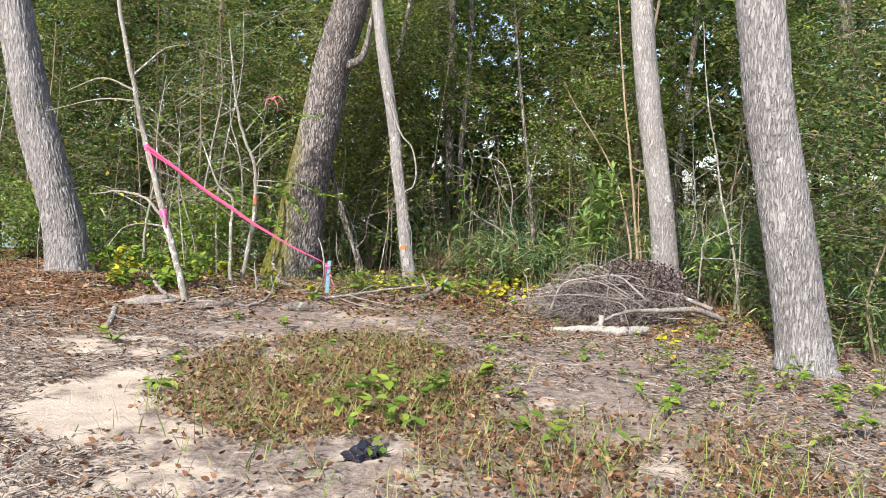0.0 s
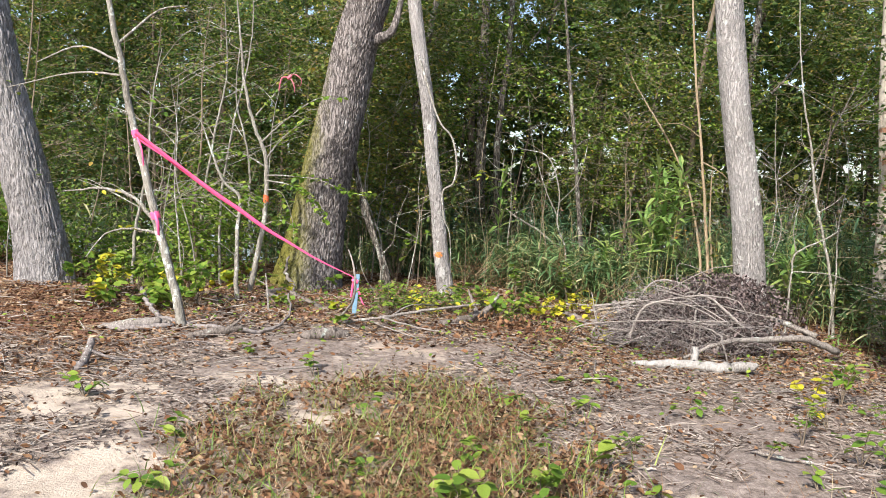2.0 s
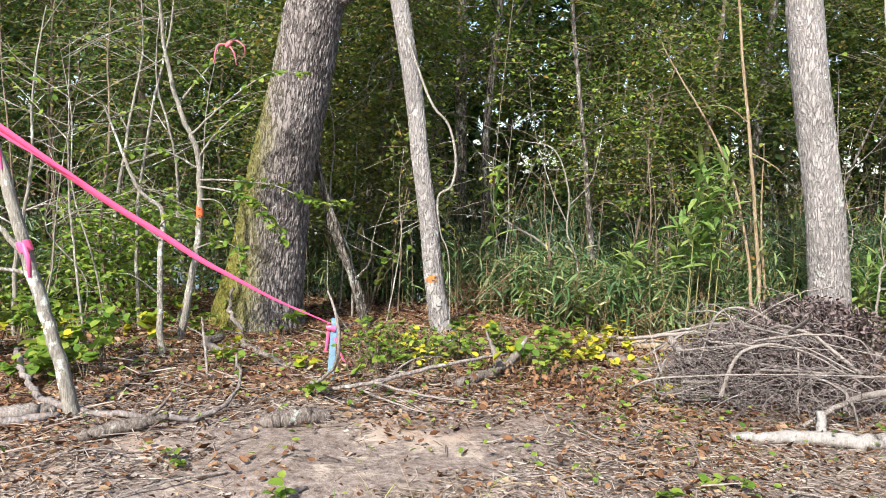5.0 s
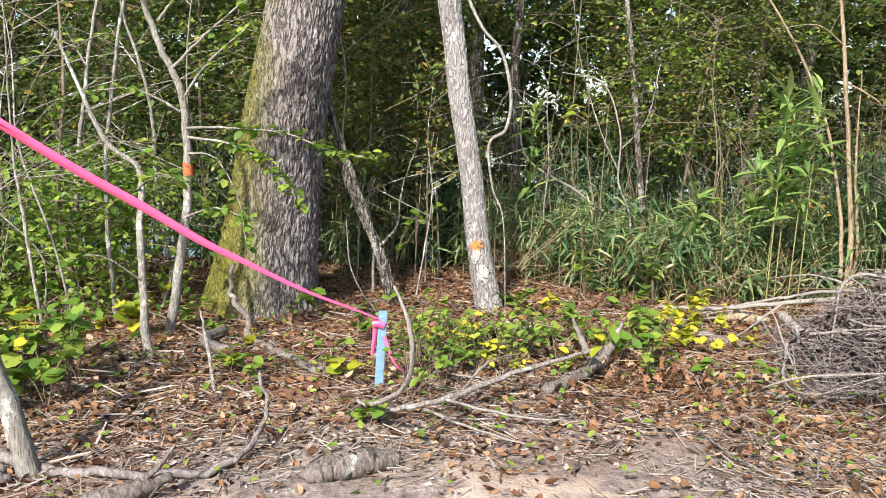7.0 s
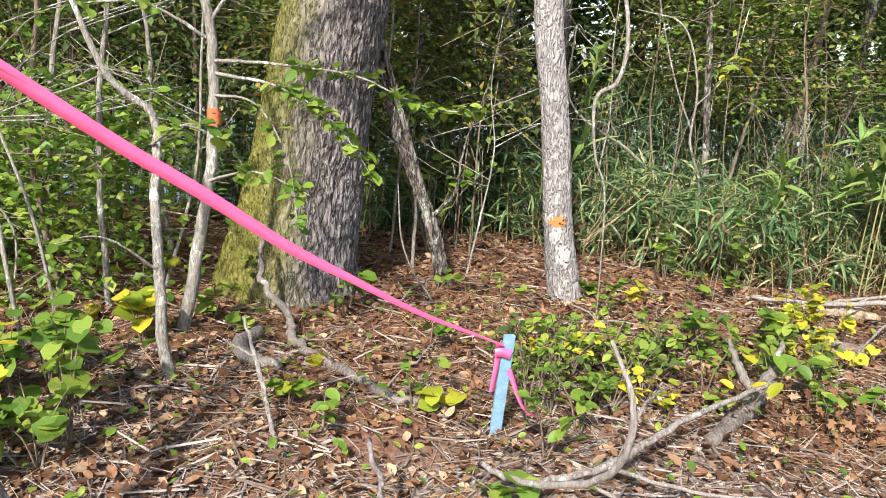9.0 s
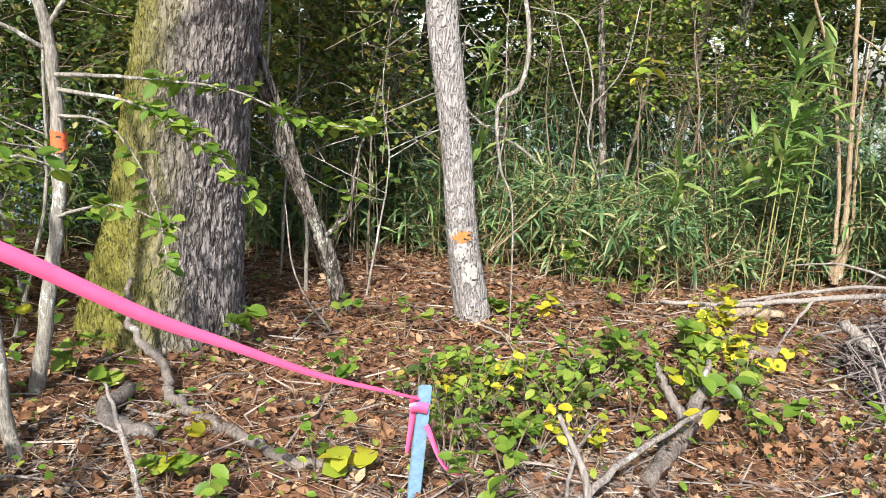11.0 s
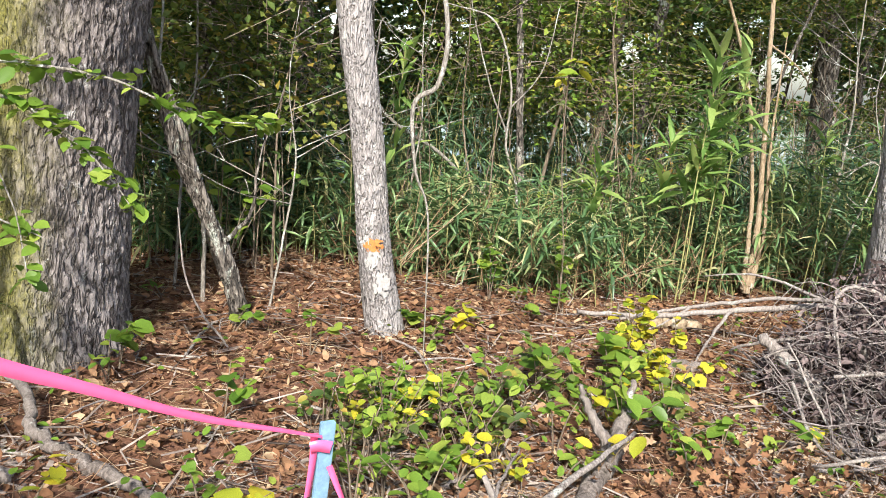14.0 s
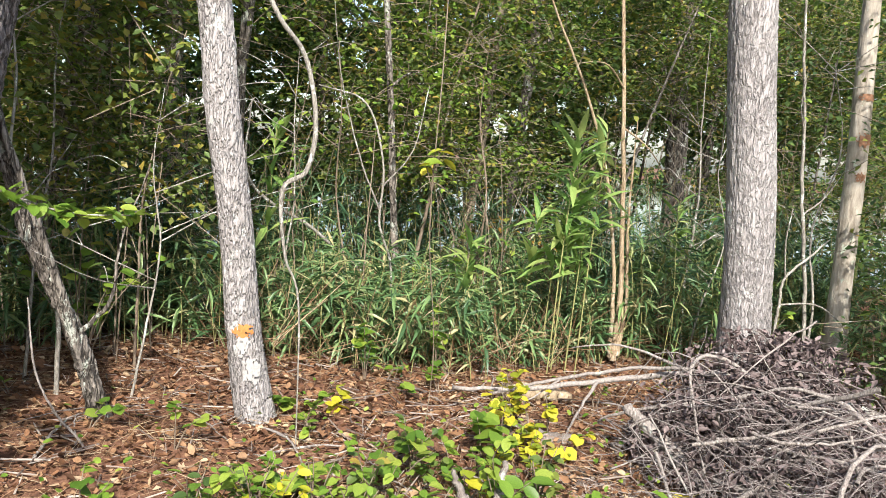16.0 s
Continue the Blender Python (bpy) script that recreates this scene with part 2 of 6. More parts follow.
M_GRASS = leafy("green_grass", [(0.0, (0.10, 0.20, 0.035)), (0.6, (0.22, 0.33, 0.06)), (1.0, (0.38, 0.41, 0.1))], 0.5, 0.3)
M_PINK = plain("pink_plastic_tape", (0.90, 0.115, 0.27), 0.35, 0.1, 12, 0.5, 0.05)
M_FADED = plain("faded_pink_plastic", (0.48, 0.13, 0.17), 0.5, 0.25, 20, 0.4, 0.05)
M_STAKE = plain("blue_painted_wood", (0.17, 0.29, 0.40), 0.7, 0.25, 40)
M_STAKETOP = plain("bright_blue_paint", (0.08, 0.30, 0.48), 0.6, 0.2, 40)
M_ORANGE = plain("orange_paint", (0.45, 0.17, 0.05), 0.8, 0.3, 40)
M_LICHEN = plain("pale_lichen", (0.33, 0.32, 0.31), 0.95, 0.25, 60)
M_RUST = plain("rusty_stain", (0.28, 0.15, 0.09), 0.95, 0.35, 50)
M_RED = plain("red_orange_paint", (0.6, 0.13, 0.05), 0.8, 0.2, 40)
M_FOIL = plain("crumpled_black_plastic", (0.02, 0.02, 0.03), 0.25, 0.4, 20, 0.6)
M_WHITE = plain("white_tissue", (0.8, 0.8, 0.8), 0.8, 0.08, 30)


def water_material():
    m, t, b, nd, ln = nodes_of("still_water")
    co = nd.new("ShaderNodeTexCoord").outputs["Object"]
    b.inputs["Base Color"].default_value = (0.02, 0.022, 0.016, 1)
    b.inputs["Roughness"].default_value = 0.04
    bumped(nd, ln, b, tex(nd, ln, co, "noise", 3.0, (1, 1, 1), 3, 0.5), 0.15, 0.02)
    return m


M_WATER = water_material()


# ---- mesh helpers ----
def mesh_from(name, verts, faces, mat, smooth=True):
    """A mesh from an array of points and a list of face index arrays."""
    me = bpy.data.meshes.new(name)
    verts = np.asarray(verts, np.float32)
    faces = [np.asarray(f, np.int32) for f in faces if len(f)]
    loops = np.concatenate([f.ravel() for f in faces])
    sizes = np.concatenate([np.full(len(f), f.shape[1], np.int32) for f in faces])
    me.vertices.add(len(verts))
    me.vertices.foreach_set("co", verts.ravel())
    me.loops.add(len(loops))
    me.loops.foreach_set("vertex_index", loops)
    me.polygons.add(len(sizes))
    me.polygons.foreach_set("loop_start", np.concatenate([[0], np.cumsum(sizes)[:-1]]).astype(np.int32))
    me.polygons.foreach_set("use_smooth", np.full(len(sizes), smooth))
    me.update(calc_edges=True)
    me.materials.append(mat)
    return me


class Shape:
    """Gathers points and faces for one mesh."""

    def __init__(self):
        self.v, self.f, self.n = [], [], 0

    def add(self, v, *faces):
        for f in faces:
            self.f.append(np.asarray(f, np.int32) + self.n)
        self.v.append(np.asarray(v, float))
        self.n += len(v)
        return self

    def mesh(self, name, mat, smooth=True):
        by = {}
        for f in self.f:
            by.setdefault(f.shape[1], []).append(f)
        return mesh_from(name, np.concatenate(self.v), [np.concatenate(k) for k in by.values()], mat, smooth)


def part(name, shape, mat, parent=None, label="", smooth=True):
    me = shape if isinstance(shape, bpy.types.Mesh) else shape.mesh(name, mat, smooth)
    ob = new(name, me)
    if parent:
        ob.parent = parent
    return tagged(ob, label) if label else ob


def thing(name, label, category, x=0, y=0, z=0, group="", kind=""):
    ob = new(name)
    ob.matrix_world = pose(x, y, z)
    return tagged(ob, label, category, group, kind)


def spline(pts, n):
    """n points along a smooth line through pts (rows of any width)."""
    p = np.asarray(pts, float)
    if len(p) == 2:
        return p[0] + (p[1] - p[0]) * np.linspace(0, 1, n)[:, None]
    q = np.vstack([2 * p[0] - p[1], p, 2 * p[-1] - p[-2]])
    u = np.linspace(0, len(p) - 1 - 1e-6, n)
    i = u.astype(int)
    w = (u - i)[:, None]
    a, b, c, d = q[i], q[i + 1], q[i + 2], q[i + 3]
    return 0.5 * (2 * b + (c - a) * w + (2 * a - 5 * b + 4 * c - d) * w ** 2 + (3 * b - a - 3 * c + d) * w ** 3)


def tube(pts, seg=6, n=None, cap=False, wob=0.0, seed=0):
    """A round tapering tube through rows of (x, y, z, radius)."""
    n = n or max(4, 4 * len(pts))
    s = spline(pts, n)
    c, r = s[:, :3].copy(), np.maximum(s[:, 3], 0.0008)
    if wob:
        k = np.random.default_rng(seed)
        c += (k.random((n, 3)) - 0.5) * 2 * wob
    d = np.gradient(c, axis=0)
    d /= np.linalg.norm(d, axis=1)[:, None] + 1e-9
    ref = np.where(np.abs(d[:, 2:3]) > 0.8, np.array([[0, 1.0, 0]]), np.array([[0, 0, 1.0]]))
    steep = np.abs(d[:, 2]) > 0.8
    if steep.any() and not steep.all():
        ref = np.repeat(np.array([[0.37, 0.9, 0.23]]), n, 0)
    a = np.cross(d, ref)
    a /= np.linalg.norm(a, axis=1)[:, None] + 1e-9
    b = np.cross(d, a)
    th = np.linspace(0, 2 * np.pi, seg, endpoint=False)
    v = c[:, None] + r[:, None, None] * (np.cos(th)[None, :, None] * a[:, None] + np.sin(th)[None, :, None] * b[:, None])
    i = np.arange(n - 1)[:, None] * seg + np.arange(seg)[None]
    j = np.arange(n - 1)[:, None] * seg + (np.arange(seg)[None] + 1) % seg
    q = np.stack([i, i + seg, j + seg, j], -1).reshape(-1, 4)
    v = v.reshape(-1, 3)
    if not cap:
        return v, q
    v = np.vstack([v, c[0], c[-1]])
    k = np.arange(seg)
    t0 = np.stack([k, (k + 1) % seg, np.full(seg, n * seg)], -1)
    t1 = np.stack([(n - 1) * seg + (k + 1) % seg, (n - 1) * seg + k, np.full(seg, n * seg + 1)], -1)
    return v, q, np.vstack([t0, t1])


LATTICE = rng.random((32, 32, 32))


def vnoise(x, y, z):
    """Smooth value noise in 0..1, period 32."""
    xi, yi, zi = np.floor(x).astype(int), np.floor(y).astype(int), np.floor(z).astype(int)
    fx, fy, fz = x - xi, y - yi, z - zi
    fx, fy, fz = (f * f * (3 - 2 * f) for f in (fx, fy, fz))
    out = 0
    for a in (0, 1):
        for b in (0, 1):
            for c in (0, 1):
                out = out + LATTICE[(xi + a) % 32, (yi + b) % 32, (zi + c) % 32] * (fx if a else 1 - fx) * (fy if b else 1 - fy) * (fz if c else 1 - fz)
    return out


def smooth(v, lo, hi):
    k = np.clip((v - lo) / (hi - lo), 0, 1)
    return k * k * (3 - 2 * k)


def ground_z(x, y):
    """Height of the ground: a low bank under the trees, then down to the water."""
    x, y = np.asarray(x, float), np.asarray(y, float)
    z = 0.10 * smooth(y, 5.0, 9.5) - 0.018 * np.clip(x, -8, 8) * smooth(y, 4.0, 8.0)
    z = z - 0.11 * smooth(x, 0.1, 1.7) * smooth(y, 5.0, 8.0)
    z = z - 0.75 * smooth(y, 11.6, 18.0) - 2.0 * smooth(y, 18, 45) + 3.2 * smooth(y, 70, 120)
    near = smooth(y, -3, 0) * (1 - smooth(y, 14, 20))
    z = z + near * (0.07 * (vnoise(x * 0.9 + 40, y * 0.9 + 40, x * 0) - 0.5) + 0.035 * (vnoise(x * 3 + 9, y * 3 + 7, x * 0) - 0.5) + 0.016 * (vnoise(x * 9 + 9, y * 9 + 7, x * 0) - 0.5))
    return z


def gz(x, y):
    return float(ground_z(np.array([x]), np.array([y]))[0])


def rotations(n, yaw=None, tilt=(0, 0), roll=(0, 0), k=rng):
    """n turn matrices: local y is turned up by tilt, about itself by roll, then by yaw."""
    yaw = k.random(n) * 2 * np.pi if yaw is None else yaw
    t = np.radians(k.uniform(*tilt, n))
    r = np.radians(k.uniform(*roll, n))
    cy, sy, ct, st, cr, sr = np.cos(yaw), np.sin(yaw), np.cos(t), np.sin(t), np.cos(r), np.sin(r)
    o, e = np.zeros(n), np.ones(n)
    rz = np.stack([cy, -sy, o, sy, cy, o, o, o, e], -1).reshape(n, 3, 3)
    rx = np.stack([e, o, o, o, ct, -st, o, st, ct], -1).reshape(n, 3, 3)
    ry = np.stack([cr, o, sr, o, e, o, -sr, o, cr], -1).reshape(n, 3, 3)
    return rz @ rx @ ry


def scatter(template, turn, pos, size):
    """Copies of a small template (points, faces...) joined into arrays."""
    tv, faces = np.asarray(template[0], float), template[1:]
    n, k = len(pos), len(tv)
    size = np.asarray(size, float).reshape(n, -1)
    v = np.einsum("nij,nkj->nki", turn, tv[None] * size[:, None, :]) + np.asarray(pos)[:, None]
    out = [(np.asarray(f)[None] + (np.arange(n) * k)[:, None, None]).reshape(-1, np.shape(f)[1]) for f in faces]
    return (v.reshape(-1, 3), *out)


CHIP = ([(-0.5, 0, 0), (0.5, 0.1, 0.1), (0.35, 1, 0.05), (-0.4, 0.9, 0.12)], [(0, 1, 2), (0, 2, 3)])
LEAF2 = ([(0, 0, 0), (0.32, 0.5, 0.10), (0, 1, -0.06), (-0.32, 0.5, 0.10)], [(0, 1, 2), (0, 2, 3)])
LEAF4 = ([(0, 0, 0), (0.20, 0.13, 0.05), (0.31, 0.42, 0.08), (0.24, 0.76, 0.05), (0, 1, -0.09), (-0.24, 0.76, 0.05), (-0.31, 0.42, 0.08), (-0.20, 0.13, 0.05), (0, 0.42, 0)], [(0, 1, 2, 8), (8, 2, 3, 4), (8, 4, 5, 6), (0, 8, 6, 7)])
CURL = ([(0, 0, 0.05), (0.22, 0.14, 0.2), (0.33, 0.48, 0.26), (0.08, 1.0, 0.18), (-0.2, 0.72, 0.10), (-0.3, 0.3, 0.02), (0, 0.5, -0.02)], [(0, 1, 2, 6), (0, 6, 4, 5)], [(6, 2, 3), (6, 3, 4)])
LOBED = ([(0, 0, 0.02), (0.12, 0.2, 0.06), (0.38, 0.3, 0.16), (0.16, 0.45, 0.05), (0.34, 0.68, 0.14), (0.1, 0.75, 0.05), (0, 1, 0.12), (-0.1, 0.75, 0.06), (-0.34, 0.66, 0.02), (-0.16, 0.45, 0.05), (-0.36, 0.28, 0.1), (-0.12, 0.2, 0.04)],
         [(0, 1, 2, 3), (3, 4, 5, 9), (5, 6, 7, 9), (9, 10, 11, 0)], [(7, 8, 9), (0, 3, 9)])
HEART = ([(0, 0, 0), (0.3, -0.1, 0.05), (0.5, 0.2, 0.09), (0.45, 0.62, 0.05), (0, 0.92, -0.12), (-0.45, 0.62, 0.05), (-0.5, 0.2, 0.09), (-0.3, -0.1, 0.05), (0, 0.45, -0.02)],
         [(0, 1, 2, 8), (8, 2, 3, 4), (8, 4, 5, 6), (8, 6, 7, 0)])
BLADE = ([(-0.5, 0, 0), (0.5, 0, 0), (-0.42, 0.4, 0.06), (0.42, 0.4, 0.06), (-0.25, 0.75, 0.03), (0.25, 0.75, 0.03), (0, 1, -0.06)], [(0, 1, 3, 2), (2, 3, 5, 4)], [(4, 5, 6)])
LANCE = ([(0, 0, 0), (0.5, 0.3, 0.05), (-0.5, 0.3, 0.05), (0.4, 0.65, -0.02), (-0.4, 0.65, -0.02), (0, 1, -0.16), (0, 0.3, 0.02), (0, 0.65, -0.04)], [(6, 1, 3, 7), (2, 6, 7, 4)], [(0, 1, 6), (0, 6, 2), (7, 3, 5), (7, 5, 4)])
STICK = ([(-0.5, 0, -0.3), (0.5, 0, -0.3), (0, 0, 0.55), (-0.3, 1, -0.3), (0.4, 1, -0.2), (0, 1, 0.3)], [(1, 2, 5, 4), (2, 0, 3, 5)])


# ---- ground and water ----
def build_ground():
    def axis(fine_lo, fine_hi, step, far):
        k = np.arange(fine_lo, fine_hi, step)
        out = np.geomspace(0.3, far, 26)
        return np.concatenate([fine_lo - out[::-1], k, fine_hi + out])
    xs, ys = axis(-7, 8, 0.08, 900), axis(-2, 14, 0.08, 900)
    X, Y = np.meshgrid(xs, ys)
    v = np.stack([X, Y, ground_z(X, Y)], -1).reshape(-1, 3)
    i = (np.arange(len(ys) - 1)[:, None] * len(xs) + np.arange(len(xs) - 1)[None]).ravel()
    q = np.stack([i, i + 1, i + len(xs) + 1, i + len(xs)], -1)
    tagged(new("ground", mesh_from("ground", v, [q], M_GROUND)), "pale sandy soil turning to brown leaf litter under the trees", "ground", kind="structure")
    w = [(-400, 15.2, -0.42), (400, 15.2, -0.42), (400, 90, -0.42), (-400, 90, -0.42)]
    tagged(new("water", mesh_from("water", w, [[(0, 1, 2, 3)]], M_WATER)), "still dark swamp water behind the trees", "water", kind="structure")


build_ground()


# ---- trees ----
def bark_surface(axis_pts, seg, step, depth, wide, long, flare=0.0, lobes=5, seed=0.0, top=3.9):
    """A trunk with furrowed bark: rows of (x, y, z, radius), densest below top."""
    s = spline(axis_pts, 400)
    zz = s[:, 2]
    zs = np.concatenate([np.arange(zz[0], min(top, zz[-1]), step), np.arange(min(top, zz[-1]), zz[-1], 0.25)])
    cx, cy, r = (np.interp(zs, zz, s[:, k]) for k in (0, 1, 3))
    th = np.linspace(0, 2 * np.pi, seg, endpoint=False)
    R, T = np.meshgrid(r, th, indexing="ij")
    Z = np.repeat(zs[:, None], seg, 1)
    u, w = np.cos(T), np.sin(T)
    h = Z - zs[0]
    if flare:
        R = R * (1 + flare * np.exp(-h / 0.22) * (0.55 + 0.45 * np.cos(lobes * T + seed + 0.6 * np.sin(2 * T))))
    R = R * (1 + 0.06 * (vnoise(u * 1.6 + 8 + seed, w * 1.6 + 8, Z * 1.3 + 5) - 0.5) * 2)
    c = r.mean() / wide
    a = vnoise(u * c + 50 + seed, w * c + 50, Z / long + 20)
    b = vnoise(u * c * 2.1 + 70, w * c * 2.1 + 70 + seed, Z / long * 2.3 + 11)
    ridge = np.clip(1.6 * np.abs(2 * a - 1), 0, 1) * 0.65 + np.clip(1.6 * np.abs(2 * b - 1), 0, 1) * 0.35
    crack = smooth(vnoise(u * c * 1.3 + 20, w * c * 1.3 + 30 + seed, Z / long * 3.5), 0.62, 0.85)
    R = R + depth * (ridge - 0.5) - depth * 0.5 * crack
    v = np.stack([cx[:, None] + R * u, cy[:, None] + R * w, Z], -1).reshape(-1, 3)
    n = len(zs)
    i = np.arange(n - 1)[:, None] * seg + np.arange(seg)[None]
    j = np.arange(n - 1)[:, None] * seg + (np.arange(seg)[None] + 1) % seg
    return v, np.stack([i, j, j + seg, i + seg], -1).reshape(-1, 4)


def sprays(centres, dirs, per, length, leaf, template, droop=0.3, spread=0.06, k=rng):
    """Leaves in rows along short twigs. Returns leaf arrays and twig tubes."""
    n = len(centres)
    t = k.random((n, per))
    pos = centres[:, None] + dirs[:, None] * (t * length)[..., None]
    pos[..., 2] -= droop * length * t ** 2
    pos = pos + k.normal(0, spread, pos.shape)
    yaw = np.arctan2(-dirs[:, 0], dirs[:, 1])[:, None] + k.uniform(-1.3, 1.3, (n, per))
    turn = rotations(n * per, yaw.ravel(), (-55, 35), (-50, 50), k)
    s = leaf * k.uniform(0.6, 1.35, n * per)
    return scatter(template, turn, pos.reshape(-1, 3), np.stack([s, s, s], -1))


def crown_of(axis_pts, n, seed, spread=2.2, low=5.0):
    k = np.random.default_rng(seed)
    tipx, tipy, tipz = axis_pts[-1][:3]
    m = n // 14
    c = np.stack([tipx + k.normal(0, spread, m), tipy + k.normal(0, spread, m), np.clip(tipz + 1.5 + k.normal(0, 1.3, m), low + 2, 15)], -1)
    d = k.normal(0, 1, (m, 3))
    d /= np.linalg.norm(d, axis=1)[:, None]
    return Shape().add(*sprays(c, d, 14, 0.6, 0.11, LEAF2, k=k))


def tree(name, label, pts, mat, seg, step, depth, wide, long, flare, lobes, seed, leaves=2500, limbs=4, crown=True):
    x, y = pts[0][:2]
    z0 = gz(x, y)
    pts = [(p[0], p[1], p[2] - (0.06 if i == 0 else 0), p[3]) for i, p in enumerate(pts)]
    root = thing(name, label, "tree", x, y, z0)
    local = [(p[0] - x, p[1] - y, p[2] - z0, p[3]) for p in pts]
    part("trunk", Shape().add(*bark_surface(local, seg, step, depth, wide, long, flare, lobes, seed)), mat, root)
    k = np.random.default_rng(int(seed * 10) + 3)
    tip = np.array(local[-1])
    for i in range(limbs):
        s = spline(local, 60)
        u = k.uniform(0.62, 0.98) * s[-1, 2]
        s = s[np.searchsorted(s[:, 2], max(u, min(4.9, 0.8 * s[-1, 2])))]
        a = k.uniform(0, 6.28)
        ln = k.uniform(1.4, 2.8)
        part("limb", Shape().add(*tube([(s[0], s[1], s[2], s[3] * 0.6), (s[0] + 0.5 * ln * math.cos(a), s[1] + 0.5 * ln * math.sin(a), s[2] + 0.5 * ln, s[3] * 0.4), (s[0] + ln * math.cos(a), s[1] + ln * math.sin(a), s[2] + ln * 0.8, 0.02)], 8)), mat, root)
    if crown:
        part("crown", crown_of(local, leaves, int(seed * 10) + 5), M_FOREST, root, "dense green and yellowing leaves")
    return root


oak = tree("oak_tree", "large leaning oak with furrowed grey bark and a mossy base",
           [(-2.19, 10.55, 0.06, 0.47), (-2.17, 10.55, 0.28, 0.405), (-2.12, 10.55, 0.60, 0.36), (-2.07, 10.55, 0.95, 0.325), (-1.98, 10.55, 1.5, 0.303), (-1.79, 10.55, 2.42, 0.275), (-1.67, 10.56, 3.1, 0.262), (-1.42, 10.58, 4.1, 0.24), (-0.8, 10.7, 7.0, 0.19), (-0.5, 10.8, 9.0, 0.12)],
           M_OAK, 290, 0.013, 0.019, 0.013, 0.075, 0.10, 5, 0.4, 1800, 5)
slim = tree("slim_tree", "slim grey tree with flaking bark and lichen patches",
            [(-0.44, 10.46, 0.10, 0.108), (-0.54, 10.46, 0.57, 0.090), (-0.62, 10.46, 1.2, 0.084), (-0.71, 10.46, 1.75, 0.083), (-0.78, 10.46, 2.3, 0.081), (-1.07, 10.48, 4.0, 0.074), (-1.5, 10.6, 7.5, 0.04)],
            M_PALE, 96, 0.018, 0.008, 0.010, 0.10, 0.08, 4, 1.3, 700, 4)
tree("straight_tree", "straight pale grey tree standing behind the brush pile",
     [(3.02, 10.1, -0.04, 0.24), (2.97, 10.1, 0.3, 0.185), (2.86, 10.1, 1.27, 0.160), (2.73, 10.1, 2.0, 0.155), (2.60, 10.1, 2.75, 0.15), (2.45, 10.12, 4.0, 0.14), (2.0, 10.2, 8.5, 0.08)],
     M_PALE, 150, 0.018, 0.009, 0.012, 0.13, 0.10, 5, 2.2, 1000, 4)
tree("thick_grey_tree", "thick grey tree with scaly bark at the edge of the clearing",
     [(3.40, 6.6, -0.05, 0.265), (3.35, 6.6, 0.22, 0.225), (3.15, 6.6, 1.2, 0.213), (2.94, 6.6, 2.17, 0.207), (2.78, 6.6, 3.12, 0.195), (2.4, 6.7, 5.2, 0.17), (2.0, 6.8, 8.5, 0.09)],
     M_GREY, 160, 0.018, 0.013, 0.013, 0.12, 0.12, 5, 3.1, 900, 4)
tree("leaning_grey_tree", "leaning grey tree with ridged bark in brown litter",
     [(-4.68, 9.3, 0.13, 0.30), (-4.80, 9.3, 0.78, 0.245), (-5.0, 9.3, 1.5, 0.235), (-5.2, 9.3, 2.2, 0.23), (-5.48, 9.3, 3.55, 0.21), (-5.9, 9.4, 5.5, 0.17), (-6.4, 9.5, 8.5, 0.08)],
     M_GREY, 160, 0.018, 0.024, 0.014, 0.16, 0.12, 5, 4.2, 900, 4)
blotched = tree("blotched_pale_tree", "smooth pale tree with rusty brown blotches",
     [(4.56, 10.4, -0.05, 0.125), (4.55, 10.4, 0.25, 0.10), (4.52, 10.4, 0.8, 0.084), (4.49, 10.4, 1.74, 0.080), (4.37, 10.4, 3.07, 0.068), (4.25, 10.5, 7.0, 0.03)],
     M_BIRCH, 90, 0.03, 0.004, 0.03, 0.2, 0.12, 4, 5.0, 700, 3)
crooked = tree("crooked_small_tree", "crooked thin tree with dark rough bark beside the oak",
     [(-1.18, 10.75, 0.1, 0.062), (-1.21, 10.75, 0.22, 0.048), (-1.305, 10.75, 0.555, 0.042), (-1.48, 10.75, 0.957, 0.036), (-1.55, 10.75, 1.147, 0.034), (-1.72, 10.75, 1.9, 0.030), (-1.8, 10.75, 2.6, 0.024), (-1.85, 10.8, 3.8, 0.012)],
     M_ROUGH, 60, 0.016, 0.016, 0.010, 0.06, 0.15, 3, 6.0, 400, 2, False)


def paint_patch(name, label, host, centre, width, height, mat, seed, radius):
    """A daub of paint wrapped on the front of a round trunk, with a ragged outline."""
    k = np.random.default_rng(seed)
    n, m = 44, 30
    cx, cy, cz, facing = centre
    A, B = np.meshgrid(np.linspace(-1, 1, n), np.linspace(-1, 1, m))
    th = radians(facing) + A * width / radius / 2
    zz = cz + B * height / 2
    sh = Shape()
    v = np.stack([cx + (radius + 0.0035) * np.cos(th), cy + (radius + 0.0035) * np.sin(th), zz], -1).reshape(-1, 3)
    i = (np.arange(m - 1)[:, None] * n + np.arange(n - 1)[None]).ravel()
    q = np.stack([i, i + 1, i + n + 1, i + n], -1)
    ragged = 0.6 * vnoise(A * 4 + seed * 3 + 9, B * 3 + 9, A * 0) + 0.4 * vnoise(A * 11 + seed + 9, B * 6 + 9, A * 0) + 0.30 - 0.42 * (A ** 2 + B ** 2)
    sh.add(v, q[ragged.ravel()[i] > 0.48])
    part(name, sh, mat, host, label)


